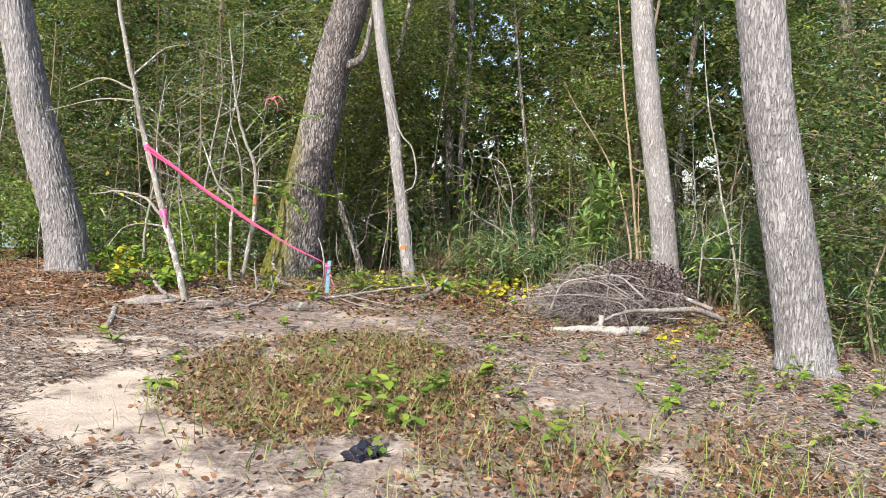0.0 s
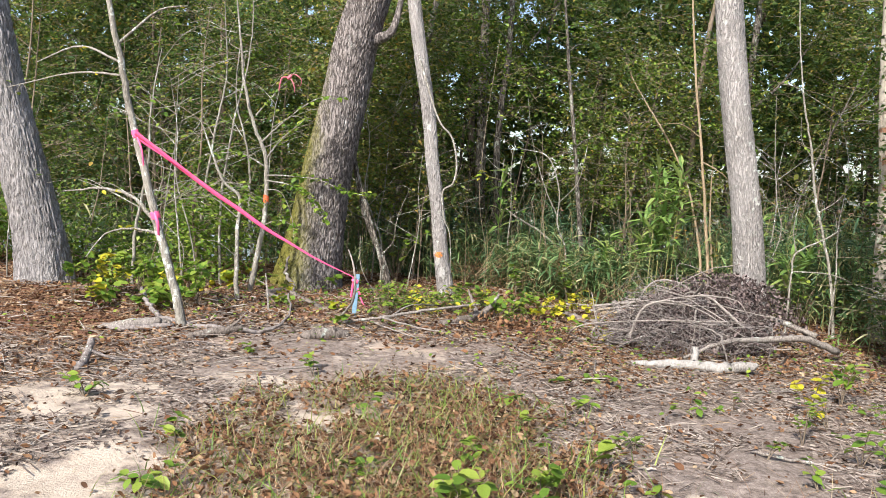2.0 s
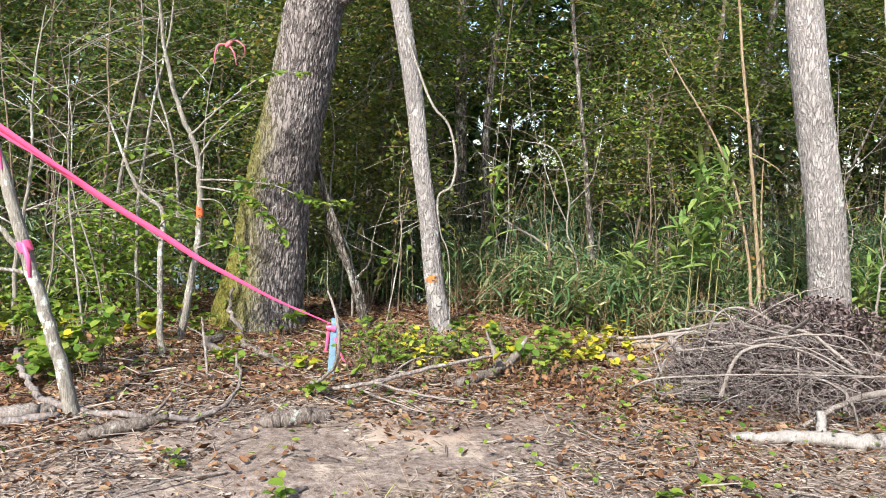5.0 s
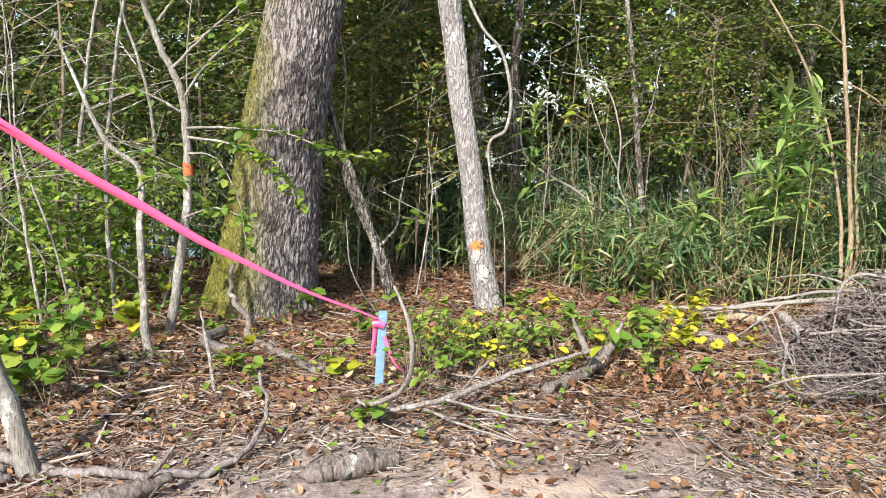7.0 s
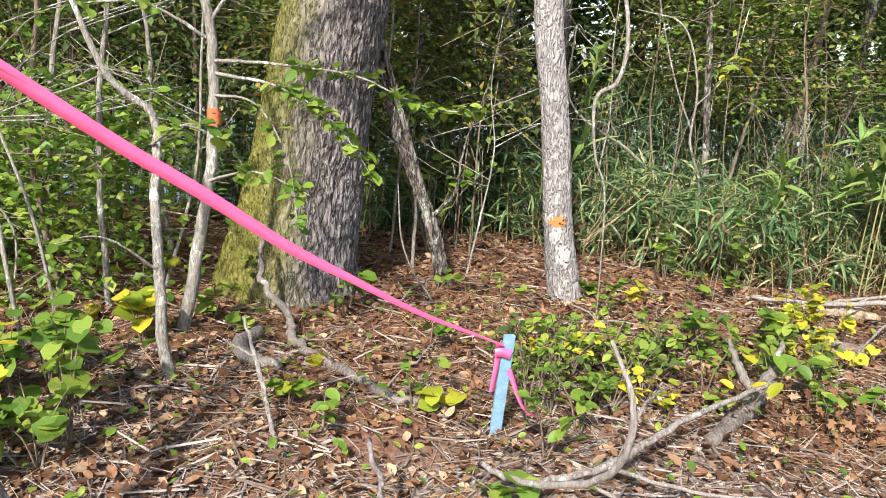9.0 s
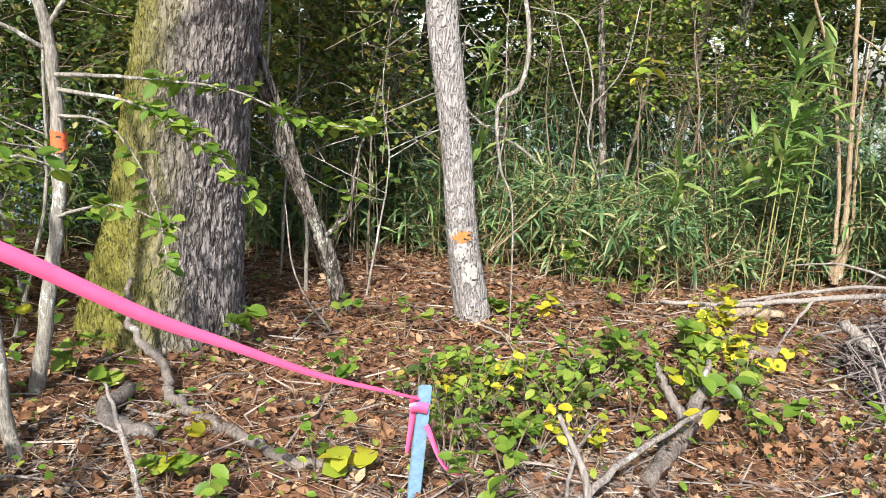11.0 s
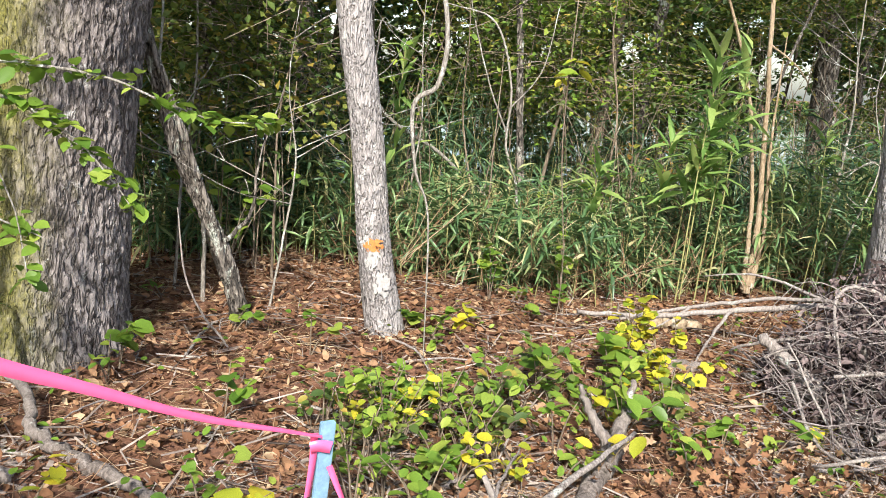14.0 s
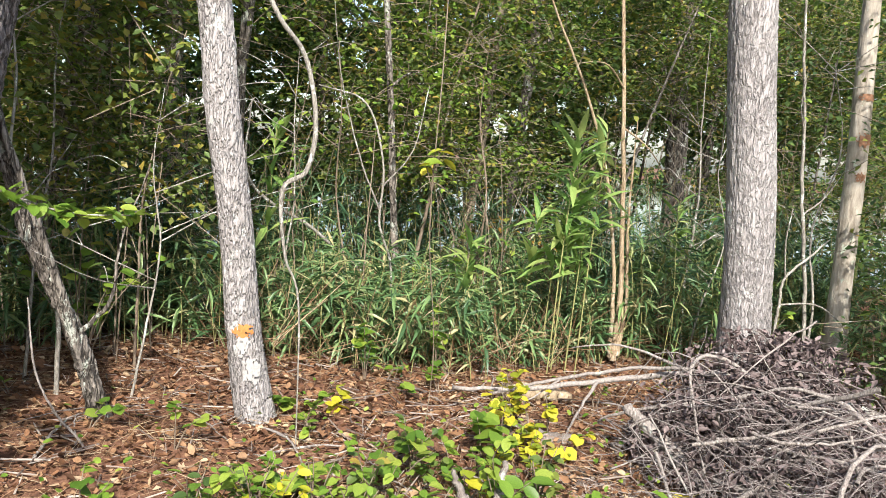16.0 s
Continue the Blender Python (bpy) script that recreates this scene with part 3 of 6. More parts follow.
part("limb", Shape().add(*tube([(-0.10, -0.02, 0.28, 0.028), (-0.13, -0.05, 0.42, 0.024), (-0.22, -0.06, 0.75, 0.022), (-0.42, -0.06, 1.35, 0.018), (-0.75, 0.0, 2.4, 0.008)], 8, 26, wob=0.006, seed=4)), M_ROUGH, crooked)
part("limb", Shape().add(*tube([(-0.16, 0, 0.42, 0.016), (0.02, -0.05, 0.62, 0.010), (0.06, -0.05, 0.9, 0.006), (0.2, 0, 1.3, 0.003)], 7, 20, wob=0.006, seed=5)), M_ROUGH, crooked)
# paint marks and the broken limb; places are from each tree's foot
part("limb_stub", Shape().add(*tube([(0.55, 0.0, 2.86, 0.085), (0.77, -0.08, 2.96, 0.07), (0.93, -0.1, 3.05, 0.05), (1.01, -0.05, 3.35, 0.035), (1.13, 0, 4.2, 0.012)], 10)), M_OAK, oak)
paint_patch("paint_mark", "faded orange paint mark", slim, (-0.10, 0, 0.50, -112), 0.12, 0.07, M_ORANGE, 5, 0.096)
paint_patch("lichen_patch", "whitish lichen patch", slim, (-0.088, 0, 0.42, -118), 0.08, 0.12, M_LICHEN, 6, 0.098)
paint_patch("lichen_patch", "whitish lichen patch", slim, (-0.060, 0, 0.28, -100), 0.11, 0.16, M_LICHEN, 7, 0.104)
paint_patch("rust_blotch", "rusty brown blotch", blotched, (-0.07, 0, 1.78, -118), 0.10, 0.09, M_RUST, 8, 0.084)
paint_patch("rust_blotch", "rusty brown blotch", blotched, (-0.095, 0, 2.08, -112), 0.16, 0.12, M_RUST, 9, 0.084)
paint_patch("rust_blotch", "rusty brown blotch", blotched, (-0.13, 0, 2.42, -115), 0.15, 0.06, M_RUST, 10, 0.084)

# ---- saplings, vines ----
def stem_set(name, label, category, lines, mat, leaf=None, leaves=0, leaf_mat=None, seed=1, seg=7, group=""):
    """A sapling: a stem (first line) and its branches, each rows of (x, y, z, r), with leaves along the branches."""
    x, y, z = lines[0][0][:3]
    root = thing(name, label, category, x, y, z, group)
    k = np.random.default_rng(seed)
    limbs = []
    for i, ln in enumerate(lines):
        p = [(a - x, b - y, c - z - (0.04 if i == 0 and j == 0 else 0), r) for j, (a, b, c, r) in enumerate(ln)]
        limbs.append(part("stem" if i == 0 else "branch", Shape().add(*tube(p, seg, max(8, 6 * len(p)), wob=min(0.006, p[0][3] * 0.25), seed=seed + i)), mat, root))
    if leaves:
        hosts, holders = lines[1:] or lines, limbs[1:] or limbs
        pos, turn = [], []
        for i in range(leaves):
            w = (i % len(hosts)) if i % 3 else (i // 3) % min(2, len(hosts))
            s = spline(hosts[w], 40)[k.integers(12, 40)]
            turn.append(holders[w])
            pos.append((s[0] - x + k.normal(0, 0.02), s[1] - y + k.normal(0, 0.02), s[2] - z + k.normal(0, 0.015)))
        me = Shape().add(*scatter(LEAF4, np.eye(3)[None], np.zeros((1, 3)), np.ones((1, 3)))).mesh("leaf", leaf_mat)
        for p, holder in zip(pos, turn):
            ob = part("leaf", me, leaf_mat, holder)
            sc = leaf * k.uniform(0.65, 1.3)
            ob.matrix_basis = pose(*p, k.uniform(-50, 30), k.uniform(-40, 40), k.uniform(0, 360)) @ Matrix.Diagonal((sc, sc, sc, 1))
    return root


tape_sapling = stem_set("lichened_sapling", "thin grey sapling mottled with lichen, pink tape tied round it", "sapling",
    [[(-2.54, 7.65, 0.11, 0.046), (-2.65, 7.65, 0.5, 0.038), (-2.79, 7.65, 0.98, 0.036), (-2.99, 7.64, 1.73, 0.03), (-3.11, 7.58, 2.36, 0.026), (-3.26, 7.52, 3.2, 0.02), (-3.4, 7.48, 4.4, 0.008)],
     [(-2.80, 7.7, 0.96, 0.02), (-3.03, 7.7, 1.2, 0.014), (-3.32, 7.72, 1.26, 0.011), (-3.65, 7.76, 1.22, 0.005)],
     [(-2.77, 7.69, 0.90, 0.014), (-3.02, 7.65, 0.94, 0.009), (-3.24, 7.65, 0.88, 0.007), (-3.4, 7.65, 0.68, 0.004)],
     [(-3.1, 7.58, 2.3, 0.012), (-3.45, 7.6, 2.42, 0.008), (-3.9, 7.75, 2.3, 0.004)],
     [(-3.12, 7.57, 2.45, 0.012), (-2.85, 7.7, 2.75, 0.008), (-2.6, 7.7, 2.8, 0.004)],
     [(-3.08, 7.59, 2.2, 0.010), (-3.5, 7.6, 2.2, 0.007), (-4.0, 7.5, 2.05, 0.003)]],
    M_SAP, 0.06, 18, M_YELLOW, 11)
banded_sapling = stem_set("banded_sapling", "thin pale sapling with a red paint band and green leaves", "sapling",
    [[(-2.62, 9.7, 0.14, 0.034), (-2.50, 9.7, 0.8, 0.028), (-2.46, 9.7, 1.22, 0.026), (-2.49, 9.7, 1.68, 0.023), (-2.61, 9.7, 1.97, 0.020), (-2.74, 9.7, 2.45, 0.016), (-2.85, 9.7, 3.4, 0.008)],
     [(-2.47, 9.7, 1.45, 0.010), (-2.2, 9.5, 1.46, 0.007), (-1.83, 9.45, 1.43, 0.005), (-1.5, 9.45, 1.31, 0.003), (-1.27, 9.45, 1.30, 0.002)],
     [(-2.47, 9.7, 1.40, 0.010), (-2.15, 9.5, 1.36, 0.006), (-1.9, 9.42, 1.22, 0.004), (-1.72, 9.4, 0.98, 0.002)],
     [(-2.48, 9.7, 1.55, 0.010), (-2.75, 9.6, 1.68, 0.006), (-3.1, 9.5, 1.62, 0.003), (-3.3, 9.5, 1.45, 0.002)],
     [(-2.55, 9.7, 1.8, 0.011), (-2.25, 9.6, 2.05, 0.007), (-1.9, 9.5, 2.28, 0.004), (-1.6, 9.5, 2.3, 0.002)],
     [(-2.48, 9.7, 1.62, 0.011), (-2.3, 9.65, 1.85, 0.007), (-2.0, 9.6, 2.1, 0.003)],
     [(-2.6, 9.7, 2.1, 0.010), (-2.4, 9.6, 2.3, 0.006), (-2.1, 9.5, 2.6, 0.003)],
     [(-2.47, 9.7, 1.3, 0.008), (-2.25, 9.5, 1.28, 0.005), (-2.1, 9.4, 1.05, 0.003), (-2.05, 9.38, 0.75, 0.002)],
     [(-2.49, 9.7, 0.9, 0.008), (-2.25, 9.5, 0.98, 0.005), (-2.0, 9.4, 0.9, 0.002)]],
    M_SAP, 0.06, 400, M_LEAF, 12)
paint_patch("paint_band", "red-orange paint band", banded_sapling, (0.16, 0, 1.06, -90), 0.15, 0.09, M_RED, 11, 0.027)
stem_set("bent_sapling", "bent grey sapling with a kinked foot and side twigs", "sapling",
    [[(-2.48, 9.08, 0.12, 0.03), (-2.57, 9.12, 0.19, 0.027), (-2.61, 9.2, 0.52, 0.023), (-2.64, 9.3, 0.88, 0.021), (-2.66, 9.4, 1.2, 0.018), (-2.86, 9.4, 1.4, 0.015), (-3.1, 9.4, 2.0, 0.006)],
     [(-2.65, 9.3, 1.0, 0.008), (-2.9, 9.2, 1.2, 0.005), (-3.2, 9.15, 1.2, 0.002)],
     [(-2.66, 9.35, 1.1, 0.008), (-2.5, 9.2, 1.2, 0.005), (-2.3, 9.1, 1.15, 0.002)],
     [(-2.62, 9.2, 0.6, 0.006), (-2.8, 9.1, 0.75, 0.004), (-3.0, 9.05, 0.72, 0.002)]],
    M_SAP, 0.07, 34, M_LEAF, 13)
stem_set("hanging_vine", "bare looping vine hanging beside the slim tree", "vine",
    [[(-0.40, 10.0, 0.1, 0.003), (-0.43, 10.0, 0.83, 0.005), (-0.51, 10.0, 1.07, 0.007), (-0.54, 10.0, 1.37, 0.011), (-0.43, 10.0, 1.47, 0.012), (-0.40, 10.0, 1.69, 0.012), (-0.47, 10.0, 1.98, 0.011), (-0.64, 10.0, 2.2, 0.011), (-0.9, 10.2, 2.9, 0.01)]],
    M_SAP, seed=14)
stem_set("leafy_vine", "fine hanging vine with a few yellow-green leaves", "vine",
    [[(-0.05, 9.45, 0.06, 0.002), (-0.02, 9.42, 0.7, 0.0022), (-0.12, 9.37, 1.3, 0.0025), (-0.10, 9.4, 2.0, 0.0025), (0.0, 9.6, 3.0, 0.0025)],
     [(-0.12, 9.38, 1.45, 0.002), (-0.15, 9.37, 1.52, 0.0015), (-0.17, 9.36, 1.56, 0.001)],
     [(-0.12, 9.38, 1.5, 0.002), (-0.12, 9.36, 1.57, 0.0015), (-0.10, 9.35, 1.62, 0.001)]],
    M_STEM, 0.06, 9, M_YELLOW, 18)
stem_set("crooked_vine", "crooked pale vine slanting down into the cane", "vine",
    [[(1.47, 13.0, -0.12, 0.014), (1.44, 13.0, 0.19, 0.015), (1.3, 13.0, 0.435, 0.015), (1.03, 13.0, 0.65, 0.016), (0.777, 13.0, 0.85, 0.016), (0.457, 13.0, 1.02, 0.015), (0.25, 13.0, 1.18, 0.013), (0.17, 13.0, 1.41, 0.010), (0.2, 13.0, 1.9, 0.006)]],
    M_SAP, seed=16)
stem_set("forked_sapling", "thin pale forked sapling arching over the cane", "sapling",
    [[(1.12, 12.0, 0.0, 0.012), (1.08, 12.0, 0.65, 0.011), (0.95, 12.0, 1.01, 0.010), (0.95, 12.0, 1.45, 0.009), (0.77, 12.0, 1.91, 0.008), (0.38, 12.0, 2.01, 0.004)],
     [(0.95, 12.0, 1.1, 0.008), (0.75, 12.0, 1.5, 0.006), (0.55, 12.0, 2.1, 0.004), (0.45, 12.0, 2.7, 0.002)],
     [(0.96, 12.0, 1.3, 0.007), (1.2, 12.0, 1.6, 0.005), (1.3, 12.0, 2.1, 0.003)]],
    M_SAP, 0.06, 10, M_OLIVE, 17)
stem_set("slender_sapling", "slender pale sapling beside the straight tree, one side twig", "sapling",
    [[(4.0, 10.3, -0.05, 0.022), (3.98, 10.3, 0.16, 0.018), (3.87, 10.3, 0.82, 0.016), (3.68, 10.3, 1.48, 0.014), (3.57, 10.3, 2.11, 0.012), (3.43, 10.3, 2.71, 0.010), (3.3, 10.3, 3.8, 0.005)],
     [(3.72, 10.3, 1.35, 0.007), (3.9, 10.25, 1.5, 0.005), (4.05, 10.2, 1.75, 0.002)],
     [(3.6, 10.3, 1.95, 0.006), (3.45, 10.25, 2.15, 0.004), (3.4, 10.2, 2.4, 0.002)]],
    M_SAP, 0.05, 10, M_LEAF, 19)
stem_set("forked_twig", "pale forked twig leaning beside the brush pile", "sapling",
    [[(3.42, 10.2, -0.02, 0.014), (3.43, 10.2, 0.4, 0.012), (3.44, 10.2, 0.67, 0.011), (3.47, 10.2, 0.88, 0.010), (3.78, 10.2, 1.06, 0.008), (3.95, 10.2, 1.17, 0.004)],
     [(3.44, 10.2, 0.67, 0.008), (3.87, 10.2, 0.66, 0.007), (4.2, 10.2, 0.53, 0.006), (4.43, 10.2, 0.35, 0.004)],
     [(3.47, 10.2, 0.88, 0.007), (3.42, 10.2, 1.15, 0.005), (3.45, 10.2, 1.4, 0.003)]],
    M_SAP, seed=20)
stem_set("arching_twig", "thin bare twig arching down to the litter", "vine",
    [[(-1.27, 10.35, 0.1, 0.006), (-1.33, 10.4, 0.16, 0.006), (-1.4, 10.4, 0.25, 0.006), (-1.47, 10.4, 0.39, 0.005), (-1.51, 10.42, 0.53, 0.005), (-1.53, 10.5, 0.8, 0.003)]],
    M_DEAD, seed=21)
stem_set("tan_stem_pair", "two straight tan stems rising from the cane thicket", "sapling",
    [[(2.79, 11.20, 0.05, 0.034), (2.79, 11.20, 0.6, 0.024), (2.67, 11.20, 1.58, 0.018), (2.49, 11.20, 2.83, 0.015), (2.29, 11.20, 4.5, 0.008)],
     [(2.73, 11.18, 0.05, 0.022), (2.65, 11.18, 0.9, 0.015), (2.35, 11.18, 1.86, 0.012), (1.80, 11.18, 2.72, 0.008), (1.59, 11.18, 3.1, 0.004)],
     [(2.81, 11.18, 0.05, 0.020), (2.85, 11.18, 0.5, 0.015), (2.77, 11.18, 1.2, 0.010), (2.75, 11.18, 2.0, 0.004)],
     [(2.64, 11.20, 1.9, 0.009), (2.89, 11.15, 1.75, 0.006), (3.09, 11.10, 1.5, 0.003)],
     [(2.59, 11.20, 2.2, 0.008), (2.29, 11.10, 2.35, 0.005), (1.89, 11.00, 2.3, 0.002)]],
    M_TAN, 0.06, 60, M_OLIVE, 15)


def young_tree(x, y, h, r, seed, leaves, mat, leaf_mat, leaf, lean):
    """A thin understorey sapling with forked twigs."""
    k = np.random.default_rng(seed)
    z = gz(x, y)
    ang = k.uniform(0, 6.28)
    p = [(x, y, z, r)]
    for u in (0.25, 0.5, 0.75, 1.0):
        p.append((x + lean * h * u + k.normal(0, 0.05), y + k.normal(0, 0.05), z + h * u, r * (1.05 - 0.85 * u)))
    s = spline(p, 40)
    lines = [p]
    for i in range(k.integers(5, 9)):
        q = s[k.integers(12, 39)]
        a, ln = k.uniform(0, 6.28), k.uniform(0.35, 0.9)
        up = k.uniform(0.0, 0.6)
        b = [(q[0], q[1], q[2], max(0.004, q[3] * 0.5)), (q[0] + 0.5 * ln * math.cos(a), q[1] + 0.35 * ln * math.sin(a), q[2] + ln * up * 0.6, max(0.003, q[3] * 0.35)), (q[0] + ln * math.cos(a), q[1] + 0.7 * ln * math.sin(a), q[2] + ln * up + k.normal(0, 0.08), 0.0018)]
        lines.append(b)
        a += k.choice([-0.8, 0.8])
        c = b[1]
        lines.append([c, (c[0] + 0.25 * math.cos(a), c[1] + 0.2 * math.sin(a), c[2] + 0.1, 0.003), (c[0] + 0.45 * math.cos(a), c[1] + 0.35 * math.sin(a), c[2] + 0.12 + k.normal(0, 0.08), 0.0015)])
    stem_set("thin_sapling", "thin pale understorey sapling with spreading twigs", "sapling", lines, mat, leaf, leaves, leaf_mat, seed, 6, "thin saplings at the wood's edge")


for i, (x, y, h, r, lean) in enumerate(((-3.9, 9.6, 2.6, 0.022, 0.12), (-3.4, 10.3, 3.2, 0.020, 0.02), (-3.05, 10.0, 3.6, 0.018, 0.06), (-3.7, 11.0, 3.4, 0.024, 0.10), (-4.3, 10.6, 3.0, 0.016, -0.08), (-2.9, 10.9, 3.0, 0.022, -0.10),
                                        (-3.2, 9.3, 2.3, 0.012, -0.05), (-5.6, 10.4, 3.2, 0.02, 0.06), (-6.2, 9.9, 3.0, 0.018, 0.1), (-1.35, 11.2, 2.4, 0.014, -0.12), (-0.9, 11.5, 2.2, 0.010, 0.05), (-1.0, 11.0, 1.7, 0.008, 0.1),
                                        (0.35, 12.2, 2.2, 0.010, -0.04), (1.75, 12.0, 2.6, 0.012, 0.06), (3.6, 11.2, 2.8, 0.014, -0.05), (3.95, 10.3, 2.6, 0.012, 0.0), (4.1, 11.3, 3.0, 0.02, 0.03), (5.2, 9.6, 2.6, 0.015, -0.1), (3.8, 8.2, 1.8, 0.010, 0.1), (4.4, 7.4, 2.4, 0.014, -0.06), (-3.6, 9.2, 1.9, 0.008, 0.22), (-3.15, 9.6, 2.4, 0.010, -0.16), (-4.0, 10.1, 2.2, 0.009, 0.2), (-2.85, 10.3, 2.6, 0.011, 0.14), (-3.5, 9.9, 1.7, 0.007, -0.25), (-4.6, 9.8, 2.2, 0.010, 0.18), (-5.2, 9.4, 2.0, 0.009, 0.15), (-1.5, 11.4, 2.6, 0.010, 0.1), (0.9, 12.4, 2.4, 0.011, -0.1), (3.3, 10.9, 2.2, 0.009, 0.12))):
    young_tree(x, y, h, r, 300 + i, 26 if x < -2.5 or x > 3.5 else 12, (M_SAP, M_STEM, M_SAP)[i % 3], (M_LEAF, M_OLIVE)[i % 2], 0.06, lean)

# ---- tape and stake ----
stake = thing("survey_stake", "wooden survey stake painted pale blue, pink tape at its head", "stake", -1.26, 8.60, gz(-1.26, 8.60))
bm = bmesh.new()
bmesh.ops.create_cube(bm, size=1)
bmesh.ops.scale(bm, vec=(0.044, 0.018, 0.66), verts=bm.verts)
bmesh.ops.translate(bm, vec=(0, 0, 0.09), verts=bm.verts)
bmesh.ops.bevel(bm, geom=bm.edges[:], offset=0.003, segments=2, affect="EDGES")
me = bpy.data.meshes.new("post")
bm.to_mesh(me)
bm.free()
me.materials.append(M_STAKE)
part("post", me, M_STAKE, stake)
stake.matrix_world = pose(-1.26, 8.60, gz(-1.26, 8.60), 2, 3, 8)


def ribbon(pts, width, twist, n=60, gather=0.0):
    s = spline(pts, n)
    d = np.gradient(s, axis=0)
    d /= np.linalg.norm(d, axis=1)[:, None]
    side = np.cross(d, np.array([0, 1.0, 0]))
    side /= np.linalg.norm(side, axis=1)[:, None]
    nrm = np.cross(side, d)
    a = np.linspace(0, twist, n)[:, None]
    w = (side * np.cos(a) + nrm * np.sin(a)) * width / 2 * (1 - gather * smooth(np.linspace(0, 1, n), 0.35, 1.0))[:, None]
    th = np.cross(w, d)
    th = th / (np.linalg.norm(th, axis=1)[:, None] + 1e-9) * 0.0006
    ring = np.stack([s - w - th, s + w - th, s + w + th, s - w + th], 1).reshape(-1, 3)
    i = np.arange(n - 1)[:, None] * 4 + np.arange(4)[None]
    j = np.arange(n - 1)[:, None] * 4 + (np.arange(4)[None] + 1) % 4
    return ring, np.stack([i, j, j + 4, i + 4], -1).reshape(-1, 4)


KNOT = (-2.99, 7.62, 1.73)
tape = thing("flagging_tape", "bright pink plastic flagging tape stretched from sapling to stake", "tape", *KNOT)


def rel(pts):
    return [(p[0] - KNOT[0], p[1] - KNOT[1], p[2] - KNOT[2], *p[3:]) for p in pts]


def along(u, z):
    """A point of the tape's run, u of the way from knot to stake, at height z."""
    return (-2.97 + 1.715 * u, 7.60 + 0.975 * u, z)


part("strip", Shape().add(*ribbon(rel([along(u, z) for u, z in ((0, 1.735), (0.2, 1.445), (0.33, 1.265), (0.43, 1.14), (0.56, 0.967), (0.66, 0.855), (0.8, 0.70), (0.93, 0.58), (1.0, 0.515))]), 0.036, 0.9, 90, 0.75)), M_PINK, tape)
part("strip", Shape().add(*ribbon(rel([(-2.97, 7.59, 1.70), (-2.76, 7.71, 1.545), (-2.55, 7.84, 1.385)]), 0.016, 3.0)), M_PINK, tape)
part("knot", Shape().add(*tube(rel([(-2.98, 7.642, 1.70, 0.031), (-2.99, 7.64, 1.73, 0.032), (-2.998, 7.638, 1.76, 0.03)]), 12, cap=True)), M_PINK, tape)
part("knot", Shape().add(*tube(rel([(-2.80, 7.65, 1.03, 0.037), (-2.812, 7.65, 1.06, 0.039), (-2.822, 7.65, 1.09, 0.037)]), 12, cap=True)), M_PINK, tape)
part("tail", Shape().add(*ribbon(rel([(-2.95, 7.58, 1.70), (-2.9, 7.56, 1.60), (-2.88, 7.56, 1.47)]), 0.014, 1.0, 16)), M_PINK, tape)
part("tail", Shape().add(*ribbon(rel([(-2.80, 7.60, 1.08), (-2.76, 7.58, 1.0), (-2.75, 7.58, 0.9)]), 0.025, 1.2, 16)), M_PINK, tape)
part("wrap", Shape().add(*ribbon(rel([(-1.275, 8.582, 0.525), (-1.278, 8.580, 0.44), (-1.290, 8.58, 0.33)]), 0.022, 0.5, 16)), M_PINK, tape)
part("wrap", Shape().add(*ribbon(rel([(-1.288, 8.574, 0.485), (-1.262, 8.572, 0.49), (-1.228, 8.574, 0.48)]), 0.035, 0.1, 16)), M_PINK, tape)
part("tail", Shape().add(*ribbon(rel([(-1.23, 8.58, 0.42), (-1.17, 8.56, 0.28), (-1.10, 8.55, 0.24)]), 0.018, 2.0, 16)), M_PINK, tape)

BOW = (-2.2, 9.52, 2.5)
bow = thing("flagging_ribbon", "faded pink flagging ribbon knotted on a sapling branch", "tape", *BOW)
part("knot", Shape().add(*tube([(-0.02, 0, -0.02, 0.016), (0, 0, 0.0, 0.02), (0.02, 0, 0.025, 0.016)], 8, cap=True)), M_FADED, bow)
part("loop", Shape().add(*ribbon([(0.0, 0, 0.01), (0.06, -0.02, 0.03), (0.13, -0.03, -0.02), (0.12, -0.02, -0.09), (0.05, -0.01, -0.06), (0.0, 0, 0.0)], 0.012, 2.2, 34)), M_FADED, bow)
part("tail", Shape().add(*ribbon([(0, 0, 0), (-0.07, -0.02, -0.01), (-0.09, -0.03, -0.07), (-0.10, -0.03, -0.15)], 0.016, 0.8, 22)), M_FADED, bow)
part("tail", Shape().add(*ribbon([(0, 0, 0), (0.05, -0.02, -0.07), (0.07, -0.03, -0.16)], 0.012, 1.2, 18)), M_FADED, bow)

